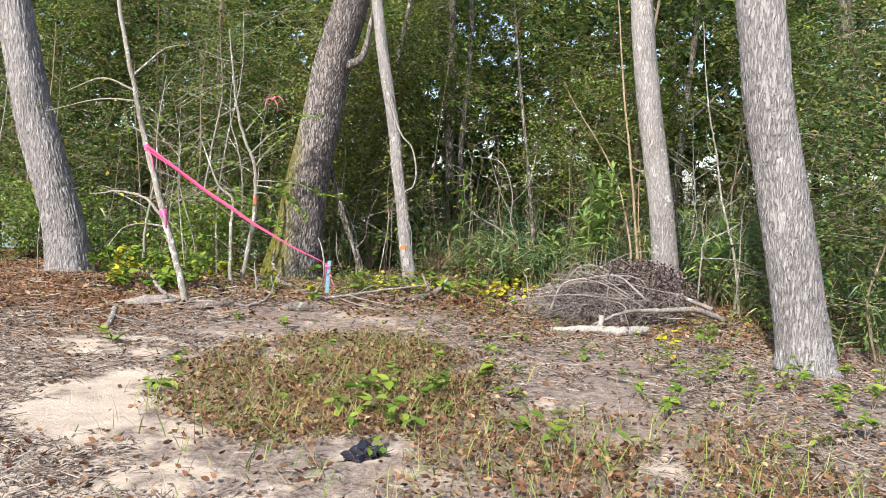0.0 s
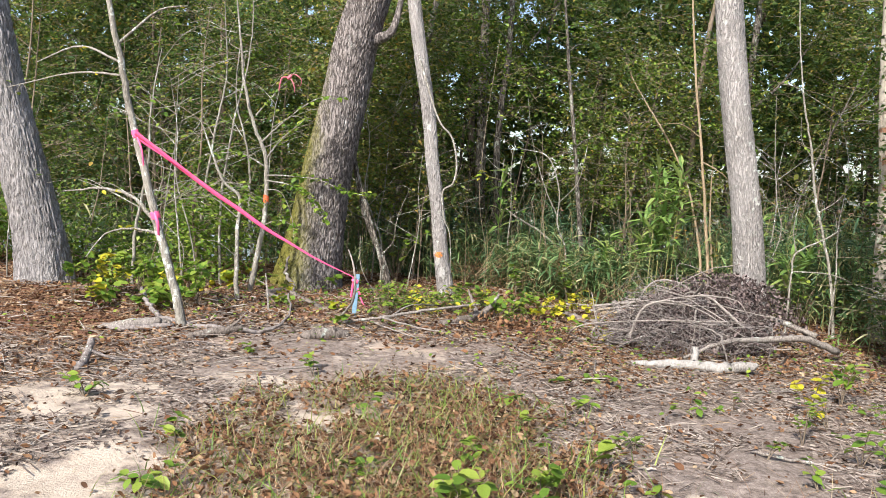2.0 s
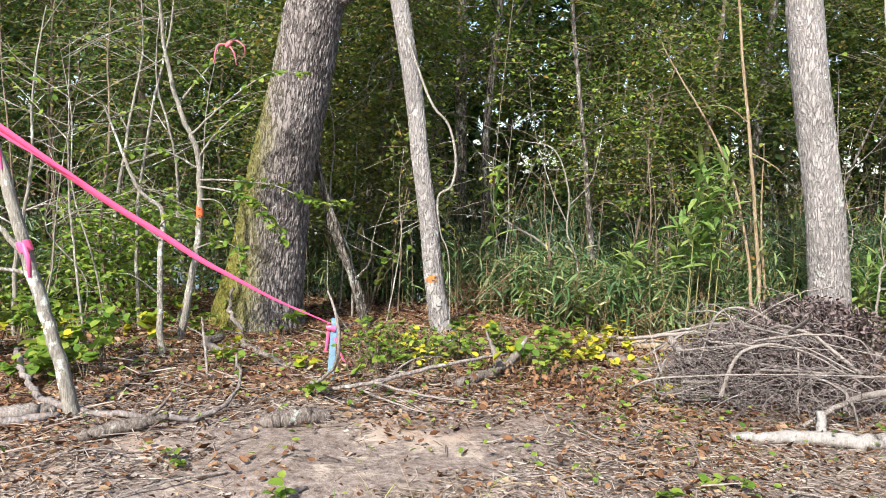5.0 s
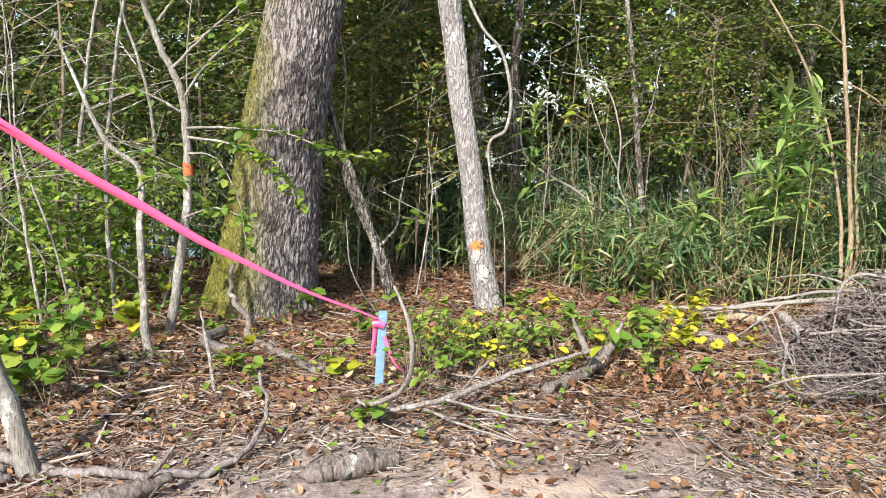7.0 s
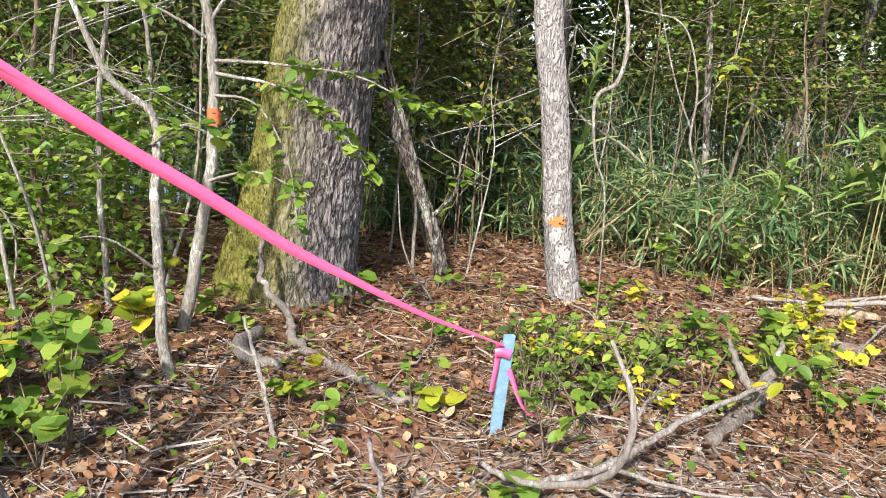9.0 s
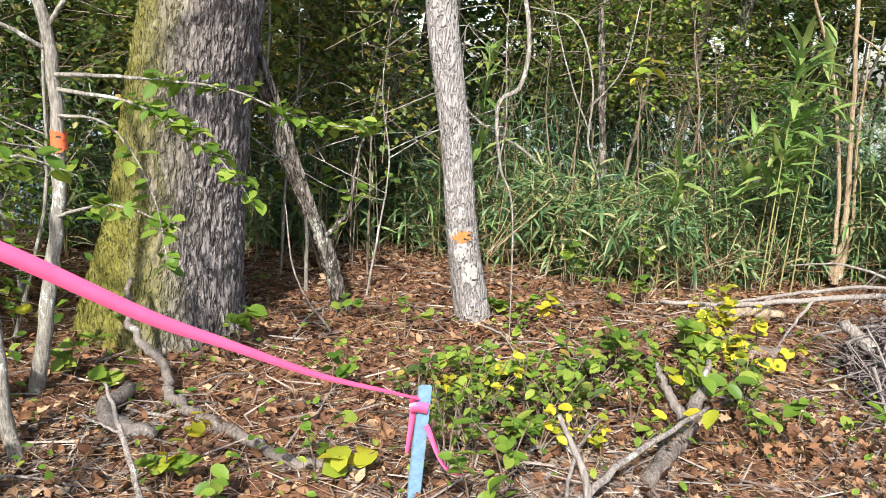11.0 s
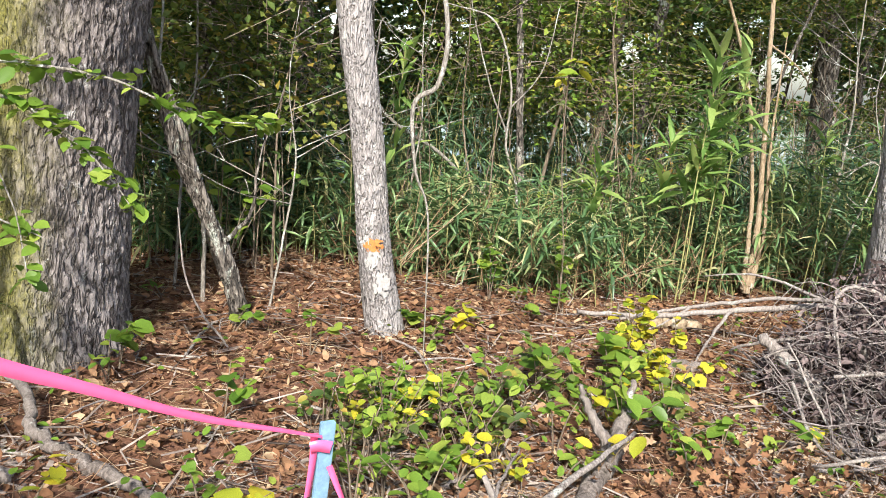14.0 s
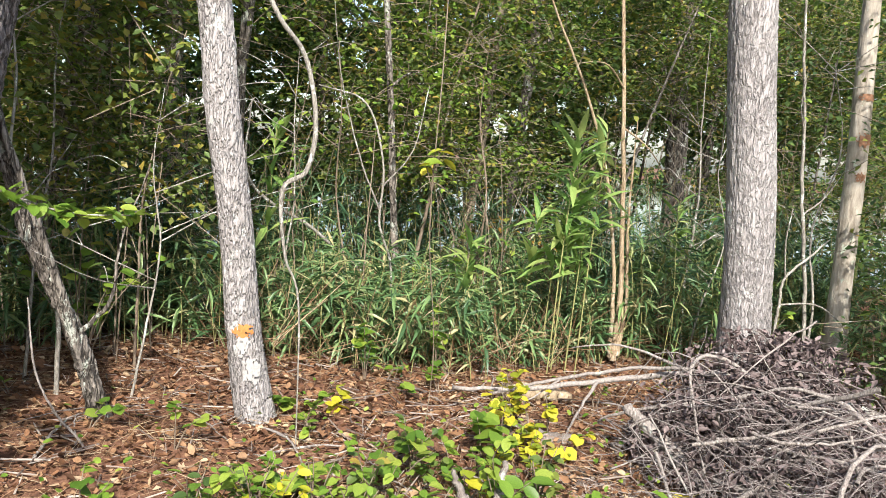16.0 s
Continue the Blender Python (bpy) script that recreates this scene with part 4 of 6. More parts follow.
# ---- brush pile ----
def brush_pile():
    k = np.random.default_rng(21)
    cx, cy = 1.90, 8.95
    z0 = gz(cx, cy)
    root = thing("brush_pile", "tangled heap of cut grey branches with withered leaves", "brush pile", cx, cy, z0)
    tw = Shape()
    for i in range(640):
        a = k.uniform(0, 6.28)
        rr = k.random() ** 0.6
        px, py = cx + 0.78 * rr * math.cos(a), cy + 0.78 * rr * math.sin(a)
        top = (0.44 + 0.7 * (vnoise(np.array([px * 3.0]), np.array([py * 3.0]), np.array([0.5]))[0] - 0.5)) * (1 - rr ** 2) ** 0.6 + 0.10
        pz = gz(px, py) + k.uniform(0.02, top)
        d = k.normal(0, 1, 3) * (1, 0.8, 0.28)
        d /= np.linalg.norm(d)
        ln, r = k.uniform(0.2, 0.7), k.uniform(0.0015, 0.0045)
        bend = k.normal(0, 0.16, 3)
        pts = []
        for u in (-0.5, 0, 0.5):
            q = np.array([px, py, pz]) + d * ln * u + bend * (1 - 4 * u * u) * 0.6
            pts.append((q[0] - cx, q[1] - cy, max(q[2], gz(q[0], q[1]) + 0.01) - z0, r * (1 - 0.6 * (u + 0.5))))
        tw.add(*tube(pts, 4, 8, wob=0.012, seed=i))
    tagged(part("brushwood", tw, M_TWIG, root), kind="stuff")
    for i in range(44):
        a = k.uniform(0, 6.28)
        rr = k.random() ** 0.5 * 0.9
        px, py = cx + 0.74 * rr * math.cos(a), cy + 0.76 * rr * math.sin(a)
        pz = gz(px, py) + k.uniform(0.05, 0.46 * (1 - rr ** 2) ** 0.5 + 0.12)
        d = np.array([k.normal(0, 1), k.normal(0, 0.7), k.normal(0, 0.22)])
        d /= np.linalg.norm(d)
        ln, r = k.uniform(0.6, 1.4), k.uniform(0.005, 0.015)
        bend = k.normal(0, 0.22, 3)
        pts = []
        for u in (-0.5, -0.2, 0.15, 0.5):
            q = np.array([px, py, pz]) + d * ln * u + bend * (1 - 4 * u * u)
            pts.append((q[0] - cx, q[1] - cy, max(q[2], gz(q[0], q[1]) + 0.02) - z0, r * (1 - 0.65 * (u + 0.5))))
        part("branch", Shape().add(*tube(pts, 7, 16, wob=0.006, seed=i)), M_DEAD, root)
    n = 12500
    a, rr = k.uniform(0, 6.28, n), k.random(n) ** 0.6
    px, py = cx + 0.18 + 0.8 * rr * np.cos(a), cy + 0.25 + 0.75 * rr * np.sin(a)
    m = 5000
    px[:m], py[:m] = k.normal(2.5, 0.34, m), k.normal(9.5, 0.25, m)
    rr[:m] = np.clip(np.hypot((px[:m] - 2.5) / 1.0, (py[:m] - 9.5) / 0.8), 0, 1)
    pz = ground_z(px, py) + k.random(n) ** 0.8 * (np.where(np.arange(n) < m, 0.66, 0.46) * (1 - rr ** 2) ** 0.6 + 0.06)
    s = 0.05 * k.uniform(0.5, 1.3, n)
    lv = Shape().add(*scatter(CURL, rotations(n, None, (-90, 30), (-80, 80), k), np.stack([px - cx, py - cy, pz - z0], -1), np.stack([s * 0.6, s, s], -1)))
    tagged(part("withered_foliage", lv, M_PILELEAF, root), kind="stuff")
    return root


brush_pile()


def lying(name, label, category, pts, mat=M_DEAD, seg=9, twigs=(), wob=0.004, seed=0, lift=0.0):
    """A branch or log on the ground: rows of (x, y, height above ground, radius)."""
    x, y = pts[0][:2]
    z0 = gz(x, y)
    root = thing(name, label, category, x, y, z0)
    def down(ln):
        return [(a - x, b - y, gz(a, b) - z0 + h, r) for a, b, h, r in ln]
    part("wood", Shape().add(*tube(down(pts), seg, 7 * len(pts), True, wob, seed)), mat, root)
    for i, t in enumerate(twigs):
        part("twig", Shape().add(*tube(down(t), 6, 16, True, wob * 0.6, seed + i + 1)), mat, root)
    return root


lying("lichened_log", "pale lichen-spotted log lying before the brush pile", "log",
      [(1.30, 8.10, 0.03, 0.02), (1.48, 8.03, 0.035, 0.036), (1.72, 7.97, 0.04, 0.044), (1.98, 7.90, 0.045, 0.048), (2.18, 7.86, 0.07, 0.044), (2.28, 7.84, 0.08, 0.03)], M_GREYLOG, 16,
      [[(1.80, 7.98, 0.06, 0.034), (1.82, 8.02, 0.12, 0.030), (1.83, 8.05, 0.18, 0.026)]], 0.009, 3)
lying("forked_branch", "grey forked dead branch sticking out of the brush pile", "branch",
      [(1.38, 9.62, 0.30, 0.030), (1.46, 9.4, 0.18, 0.038), (1.53, 9.15, 0.07, 0.04), (1.8, 8.9, 0.05, 0.04)], M_DEAD, 10,
      [[(1.5, 9.25, 0.12, 0.018), (1.35, 9.0, 0.10, 0.014), (1.2, 8.75, 0.03, 0.008)]], 0.006, 4)
lying("long_grey_branch", "long bare grey branch along the back of the pile", "branch",
      [(0.95, 10.75, 0.05, 0.014), (1.3, 10.5, 0.14, 0.016), (1.7, 10.2, 0.24, 0.018), (2.2, 9.85, 0.36, 0.02), (2.7, 9.5, 0.36, 0.024), (3.3, 9.1, 0.18, 0.028)], M_DEAD, 8,
      [[(1.7, 10.2, 0.24, 0.012), (1.35, 10.0, 0.1, 0.008), (1.1, 9.8, 0.02, 0.005)], [(2.2, 9.85, 0.36, 0.012), (2.0, 10.3, 0.42, 0.008), (1.8, 10.6, 0.36, 0.004)]], 0.006, 5)
lying("bare_branch", "thin bare branch reaching out of the pile", "branch",
      [(1.25, 10.75, 0.03, 0.010), (1.6, 10.45, 0.2, 0.012), (1.95, 10.0, 0.38, 0.012), (2.2, 9.5, 0.45, 0.012)], M_DEAD, 7, [[(1.6, 10.45, 0.2, 0.008), (1.3, 10.4, 0.1, 0.005), (1.0, 10.4, 0.02, 0.003)]], 0.006, 16)
lying("broken_log", "short broken brown log in the litter", "log", [(1.34, 10.82, 0.03, 0.03), (1.44, 10.73, 0.05, 0.055), (1.58, 10.63, 0.05, 0.06), (1.75, 10.52, 0.03, 0.04)], M_TAN, 12, (), 0.012, 6)
lying("rotten_log", "grey rotten log half buried in leaves", "log", [(0.72, 10.02, 0.005, 0.02), (0.85, 9.97, 0.02, 0.04), (1.05, 9.9, 0.02, 0.045), (1.3, 9.86, 0.0, 0.03)], M_LOG, 12, (), 0.014, 17)
lying("curled_root", "lichen-crusted branch curling over the litter by the oak", "branch",
      [(-2.26, 10.0, 0.40, 0.012), (-2.25, 9.85, 0.24, 0.017), (-2.10, 9.62, 0.11, 0.02), (-2.05, 9.38, 0.05, 0.022), (-1.87, 9.18, 0.03, 0.024), (-1.66, 8.93, 0.03, 0.02), (-1.4, 8.78, 0.015, 0.015)], M_LOG, 10,
      [[(-2.22, 9.5, 0.08, 0.03), (-2.30, 9.35, 0.06, 0.038), (-2.2, 9.2, 0.03, 0.034), (-2.1, 9.15, 0.03, 0.024)]], 0.014, 7)
lying("white_forked_stick", "bleached forked stick standing in the leaves", "stick",
      [(-2.06, 8.5, 0.0, 0.010), (-2.09, 8.6, 0.05, 0.010), (-2.17, 8.8, 0.22, 0.009), (-2.24, 9.0, 0.30, 0.005)], M_DEAD, 7, [[(-2.17, 8.8, 0.22, 0.006), (-2.3, 8.85, 0.26, 0.003)]], 0.004, 8)
lying("bleached_stick", "bleached crooked stick leaning up beside the stake", "stick",
      [(-1.36, 8.35, 0.02, 0.011), (-1.28, 8.1, 0.12, 0.011), (-1.14, 7.8, 0.32, 0.011), (-1.115, 7.68, 0.54, 0.010), (-1.18, 7.72, 0.76, 0.005)], M_DEAD, 7, (), 0.004, 9)
lying("pale_branch", "pale bare branch lying across the litter", "branch",
      [(-1.29, 8.20, 0.02, 0.012), (-0.95, 8.25, 0.09, 0.014), (-0.55, 8.50, 0.15, 0.013), (-0.05, 8.75, 0.2, 0.008)], M_DEAD, 7,
      [[(-0.95, 8.25, 0.09, 0.009), (-0.65, 8.15, 0.07, 0.007), (-0.25, 8.20, 0.03, 0.004)], [(-0.90, 8.25, 0.09, 0.008), (-0.70, 8.55, 0.16, 0.006), (-0.45, 8.85, 0.14, 0.003)], [(-1.05, 8.23, 0.05, 0.009), (-0.85, 8.05, 0.05, 0.006), (-0.55, 7.95, 0.02, 0.004)]], 0.006, 10)
lying("short_log", "short weathered grey log half sunk in litter", "log", [(-0.40, 8.57, 0.015, 0.03), (-0.20, 8.74, 0.05, 0.04), (-0.04, 8.87, 0.09, 0.036), (0.07, 8.97, 0.16, 0.022), (0.12, 9.02, 0.26, 0.012)], M_LOG, 10, [[(-0.08, 8.84, 0.08, 0.026), (-0.14, 8.92, 0.2, 0.018), (-0.18, 8.94, 0.3, 0.008)]], 0.010, 11)
lying("root_branch", "grey branch curving along the ground at the sapling's foot", "branch",
      [(-3.25, 8.4, 0.2, 0.018), (-3.0, 8.05, 0.08, 0.02), (-2.65, 7.72, 0.03, 0.022), (-2.2, 7.62, 0.03, 0.018), (-1.88, 7.7, 0.03, 0.016), (-1.72, 7.95, 0.12, 0.011), (-1.76, 8.05, 0.3, 0.008)], M_TWIG, 8, [[(-2.62, 7.6, 0.02, 0.02), (-2.85, 7.5, 0.03, 0.03), (-3.1, 7.45, 0.03, 0.02)]], 0.014, 12)
lying("snag_stub", "short dead stub with a bleached twig in the litter", "branch",
      [(-2.74, 6.3, 0.0, 0.03), (-2.76, 6.45, 0.07, 0.028), (-2.8, 6.6, 0.15, 0.025)], M_TWIG, 8, [[(-2.77, 6.5, 0.1, 0.012), (-2.6, 6.5, 0.05, 0.009), (-2.4, 6.6, 0.03, 0.006)]], 0.005, 13)
lying("brown_stick", "thin bent stick on the mulch near the clearing's edge", "stick", [(1.5, 5.68, 0.015, 0.010), (1.75, 5.64, 0.02, 0.009), (2.05, 5.49, 0.015, 0.006)], M_DEAD, 6, (), 0.006, 14)
lying("grey_branch", "curved grey branch lying behind the log", "branch", [(3.35, 8.75, 0.12, 0.035), (2.95, 8.60, 0.22, 0.033), (2.55, 8.50, 0.2, 0.028), (2.15, 8.25, 0.2, 0.02), (1.75, 8.10, 0.08, 0.012)], M_DEAD, 8, (), 0.006, 15)
lying("dark_log", "short dark grey log chunk bedded in the litter", "log", [(-1.53, 7.64, 0.01, 0.03), (-1.44, 7.67, 0.04, 0.05), (-1.3, 7.72, 0.045, 0.052), (-1.17, 7.78, 0.02, 0.035)], M_LOG, 12, (), 0.007, 18)
lying("weathered_log", "weathered grey log piece at the edge of the sand", "log", [(-2.42, 7.33, 0.01, 0.025), (-2.3, 7.38, 0.035, 0.036), (-2.12, 7.45, 0.045, 0.034), (-2.0, 7.52, 0.07, 0.018)], M_LOG, 10, [[(-2.1, 7.46, 0.06, 0.014), (-2.02, 7.5, 0.14, 0.009), (-1.98, 7.52, 0.2, 0.005)]], 0.006, 19)
lying("sunk_log", "grey log half sunk in sand beside the sapling", "log", [(-3.2, 7.5, 0.01, 0.04), (-3.0, 7.52, 0.04, 0.055), (-2.8, 7.6, 0.045, 0.05), (-2.68, 7.68, 0.03, 0.03)], M_DEAD, 11, (), 0.007, 20)
k = np.random.default_rng(55)
for i in range(120):
    x, y = k.uniform(-4.5, 3.5), k.uniform(4.8, 10.6) if i < 60 else k.uniform(8.2, 11.0)
    a, ln = k.uniform(0, 6.28), k.uniform(0.25, 0.8)
    dx, dy, b = ln * math.cos(a), ln * math.sin(a), k.normal(0, 0.08)
    r = k.uniform(0.003, 0.009)
    tagged(lying("fallen_twig", "thin dead twig lying on the ground", "twig", [(x, y, r, r), (x + dx * 0.5 - b * math.sin(a), y + dy * 0.5 + b * math.cos(a), k.uniform(0.01, 0.05), r * 0.8), (x + dx, y + dy, 0.012, r * 0.4)], (M_DEAD, M_TWIG)[i % 2], 5, (), 0.003, i), group="fallen twigs")


# ---- undergrowth ----
def cane_arrays(k, n, region, tall=(0.6, 1.35)):
    """Stems and leaves of n cane plants in a region (x0, x1, y0, y1)."""
    stems, leaves = Shape(), Shape()
    for i in range(n):
        x, y = k.uniform(*region[:2]), k.uniform(*region[2:])
        h = k.uniform(*tall)
        z = gz(x, y)
        a = k.uniform(0, 6.28)
        lean = k.uniform(0.05, 0.35) * h
        p = [(x, y, z - 0.02, 0.004), (x + 0.3 * lean * math.cos(a), y + 0.3 * lean * math.sin(a), z + h * 0.5, 0.0035), (x + lean * math.cos(a), y + lean * math.sin(a), z + h, 0.002)]
        stems.add(*tube(p, 4, 6))
        m = k.integers(20, 32)
        s = spline(p, 30)[k.integers(5, 30, m)][:, :3]
        L = k.uniform(0.10, 0.25, m)
        leaves.add(*scatter(LANCE, rotations(m, None, (-45, 45), (-35, 35), k), s, np.stack([L * 0.10, L, L * 1.4], -1)))
    return stems, leaves


def cane_thicket():
    k = np.random.default_rng(31)
    root = thing("cane_thicket", "dense thicket of green switch cane under the trees", "cane", 0, 0, 0, kind="stuff")
    for n, reg, tall in ((300, (0.0, 2.9, 11.3, 12.6), (0.25, 0.75)), (420, (-0.6, 3.9, 12.0, 14.0), (0.3, 0.95)), (340, (2.9, 6.6, 10.7, 13.2), (0.5, 1.3)), (170, (-3.2, -0.2, 11.9, 13.6), (0.4, 1.0)), (110, (3.9, 7.0, 7.4, 10.2), (0.4, 1.0)), (90, (-6.5, -3.5, 10.6, 12.5), (0.4, 0.9)),
                         (330, (-1.0, 5.2, 13.15, 14.8), (0.9, 1.75)), (150, (3.2, 6.0, 11.0, 13.0), (0.8, 1.6)), (110, (-3.4, -0.4, 12.2, 14.0), (0.7, 1.5))):
        s, l = cane_arrays(k, n, reg, tall)
        tagged(part("stems", s, M_CANESTEM, root), kind="stuff")
        tagged(part("leaves", l, M_BLUECANE if tall[1] > 1.4 else M_CANE, root), kind="stuff")


cane_thicket()


def tall_cane(x, y, h, seed):
    """One tall cane with a fan of long leaves at its head."""
    k = np.random.default_rng(seed)
    z = gz(x, y)
    root = thing("tall_cane", "tall green cane with long bladed leaves", "cane", x, y, z, "tall canes")
    p = [(0, 0, -0.03, 0.006), (0.03, 0, h * 0.5, 0.005), (0.06, -0.02, h, 0.003)]
    stalk = part("stem", Shape().add(*tube(p, 6, 10)), M_CANESTEM, root)
    me = Shape().add(*scatter(LANCE, np.eye(3)[None], np.zeros((1, 3)), np.ones((1, 3)))).mesh("leaf", M_TALLCANE)
    s = spline(p, 40)
    for i in range(32):
        q = s[k.integers(20, 40)]
        L = k.uniform(0.22, 0.38)
        ob = part("leaf", me, M_TALLCANE, stalk)
        ob.matrix_basis = pose(*q[:3], k.uniform(-20, 65), k.uniform(-20, 20), k.uniform(0, 360)) @ Matrix.Diagonal((L * 0.16, L, L, 1))


for i, (x, y, h) in enumerate(((2.02, 11.1, 1.8), (2.14, 11.2, 1.65), (2.24, 11.15, 1.4), (2.3, 11.1, 1.9), (2.1, 11.3, 1.2), (3.9, 11.0, 1.2), (0.12, 12.3, 1.65), (1.55, 11.7, 0.95), (5.0, 10.6, 1.3), (3.55, 10.7, 0.9), (1.95, 11.4, 1.2), (3.4, 11.3, 1.4))):
    tall_cane(x, y, h, 100 + i)


def leafy_plant(name, label, x, y, h, n, leaf, mat, template, seed, group="", spread=0.16):
    """A low plant: thin stems with separate leaves."""
    k = np.random.default_rng(seed)
    root = thing(name, label, "plant", x, y, gz(x, y), group)
    stems = max(2, n // 5)
    lines, holders = [], []
    for i in range(stems):
        a, s = k.uniform(0, 6.28), k.uniform(0.3, 1.0) * spread
        hh = h * k.uniform(0.6, 1.0)
        lines.append([(0, 0, -0.02, 0.004), (0.4 * s * math.cos(a), 0.4 * s * math.sin(a), hh * 0.6, 0.003), (s * math.cos(a), s * math.sin(a), hh, 0.0015)])
        holders.append(part("stem", Shape().add(*tube(lines[-1], 5, 7)), M_STEM, root))
    me = Shape().add(*scatter(template, np.eye(3)[None], np.zeros((1, 3)), np.ones((1, 3)))).mesh("leaf", mat)
    for i in range(n):
        q = spline(lines[i % stems], 20)[k.integers(8, 20)]
        sc = leaf * k.uniform(0.6, 1.25)
        ob = part("leaf", me, mat, holders[i % stems])
        ob.matrix_basis = pose(q[0], q[1], q[2], k.uniform(-35, 30), k.uniform(-30, 30), k.uniform(0, 360)) @ Matrix.Diagonal((sc, sc, sc, 1))
    return root


def cane_plants():
    """The front row of the cane, plant by plant, from five built ones."""
    k = np.random.default_rng(35)
    me = Shape().add(*scatter(LANCE, np.eye(3)[None], np.zeros((1, 3)), np.ones((1, 3)))).mesh("leaf", M_CANE)
    made = []
    for i in range(46):
        x, y = k.uniform(0.1, 3.4), k.uniform(11.1, 11.6)
        if y < 11.0 + 0.15 * abs(x - 1.5):
            y += 0.2
        m = pose(x, y, gz(x, y), 0, 0, k.uniform(0, 360))
        if i >= 5:
            copy_thing(made[i % 5], m)
            continue
        root = thing("cane_plant", "knee-high green cane with narrow leaves", "cane", 0, 0, 0, "front row of cane plants")
        h = k.uniform(0.35, 0.75)
        p = [(0, 0, -0.03, 0.004), (0.05, 0.02, h * 0.5, 0.0035), (0.05 + 0.2 * h, 0.05, h, 0.002)]
        stalk = part("stem", Shape().add(*tube(p, 5, 8)), M_CANESTEM, root)
        s = spline(p, 40)
        for j in range(17):
            q, L = s[k.integers(10, 40)], k.uniform(0.12, 0.24)
            part("leaf", me, M_CANE, stalk).matrix_basis = pose(*q[:3], k.uniform(-45, 45), k.uniform(-35, 35), k.uniform(0, 360)) @ Matrix.Diagonal((L * 0.12, L, L * 1.4, 1))
        root.matrix_basis = m
        made.append(root)


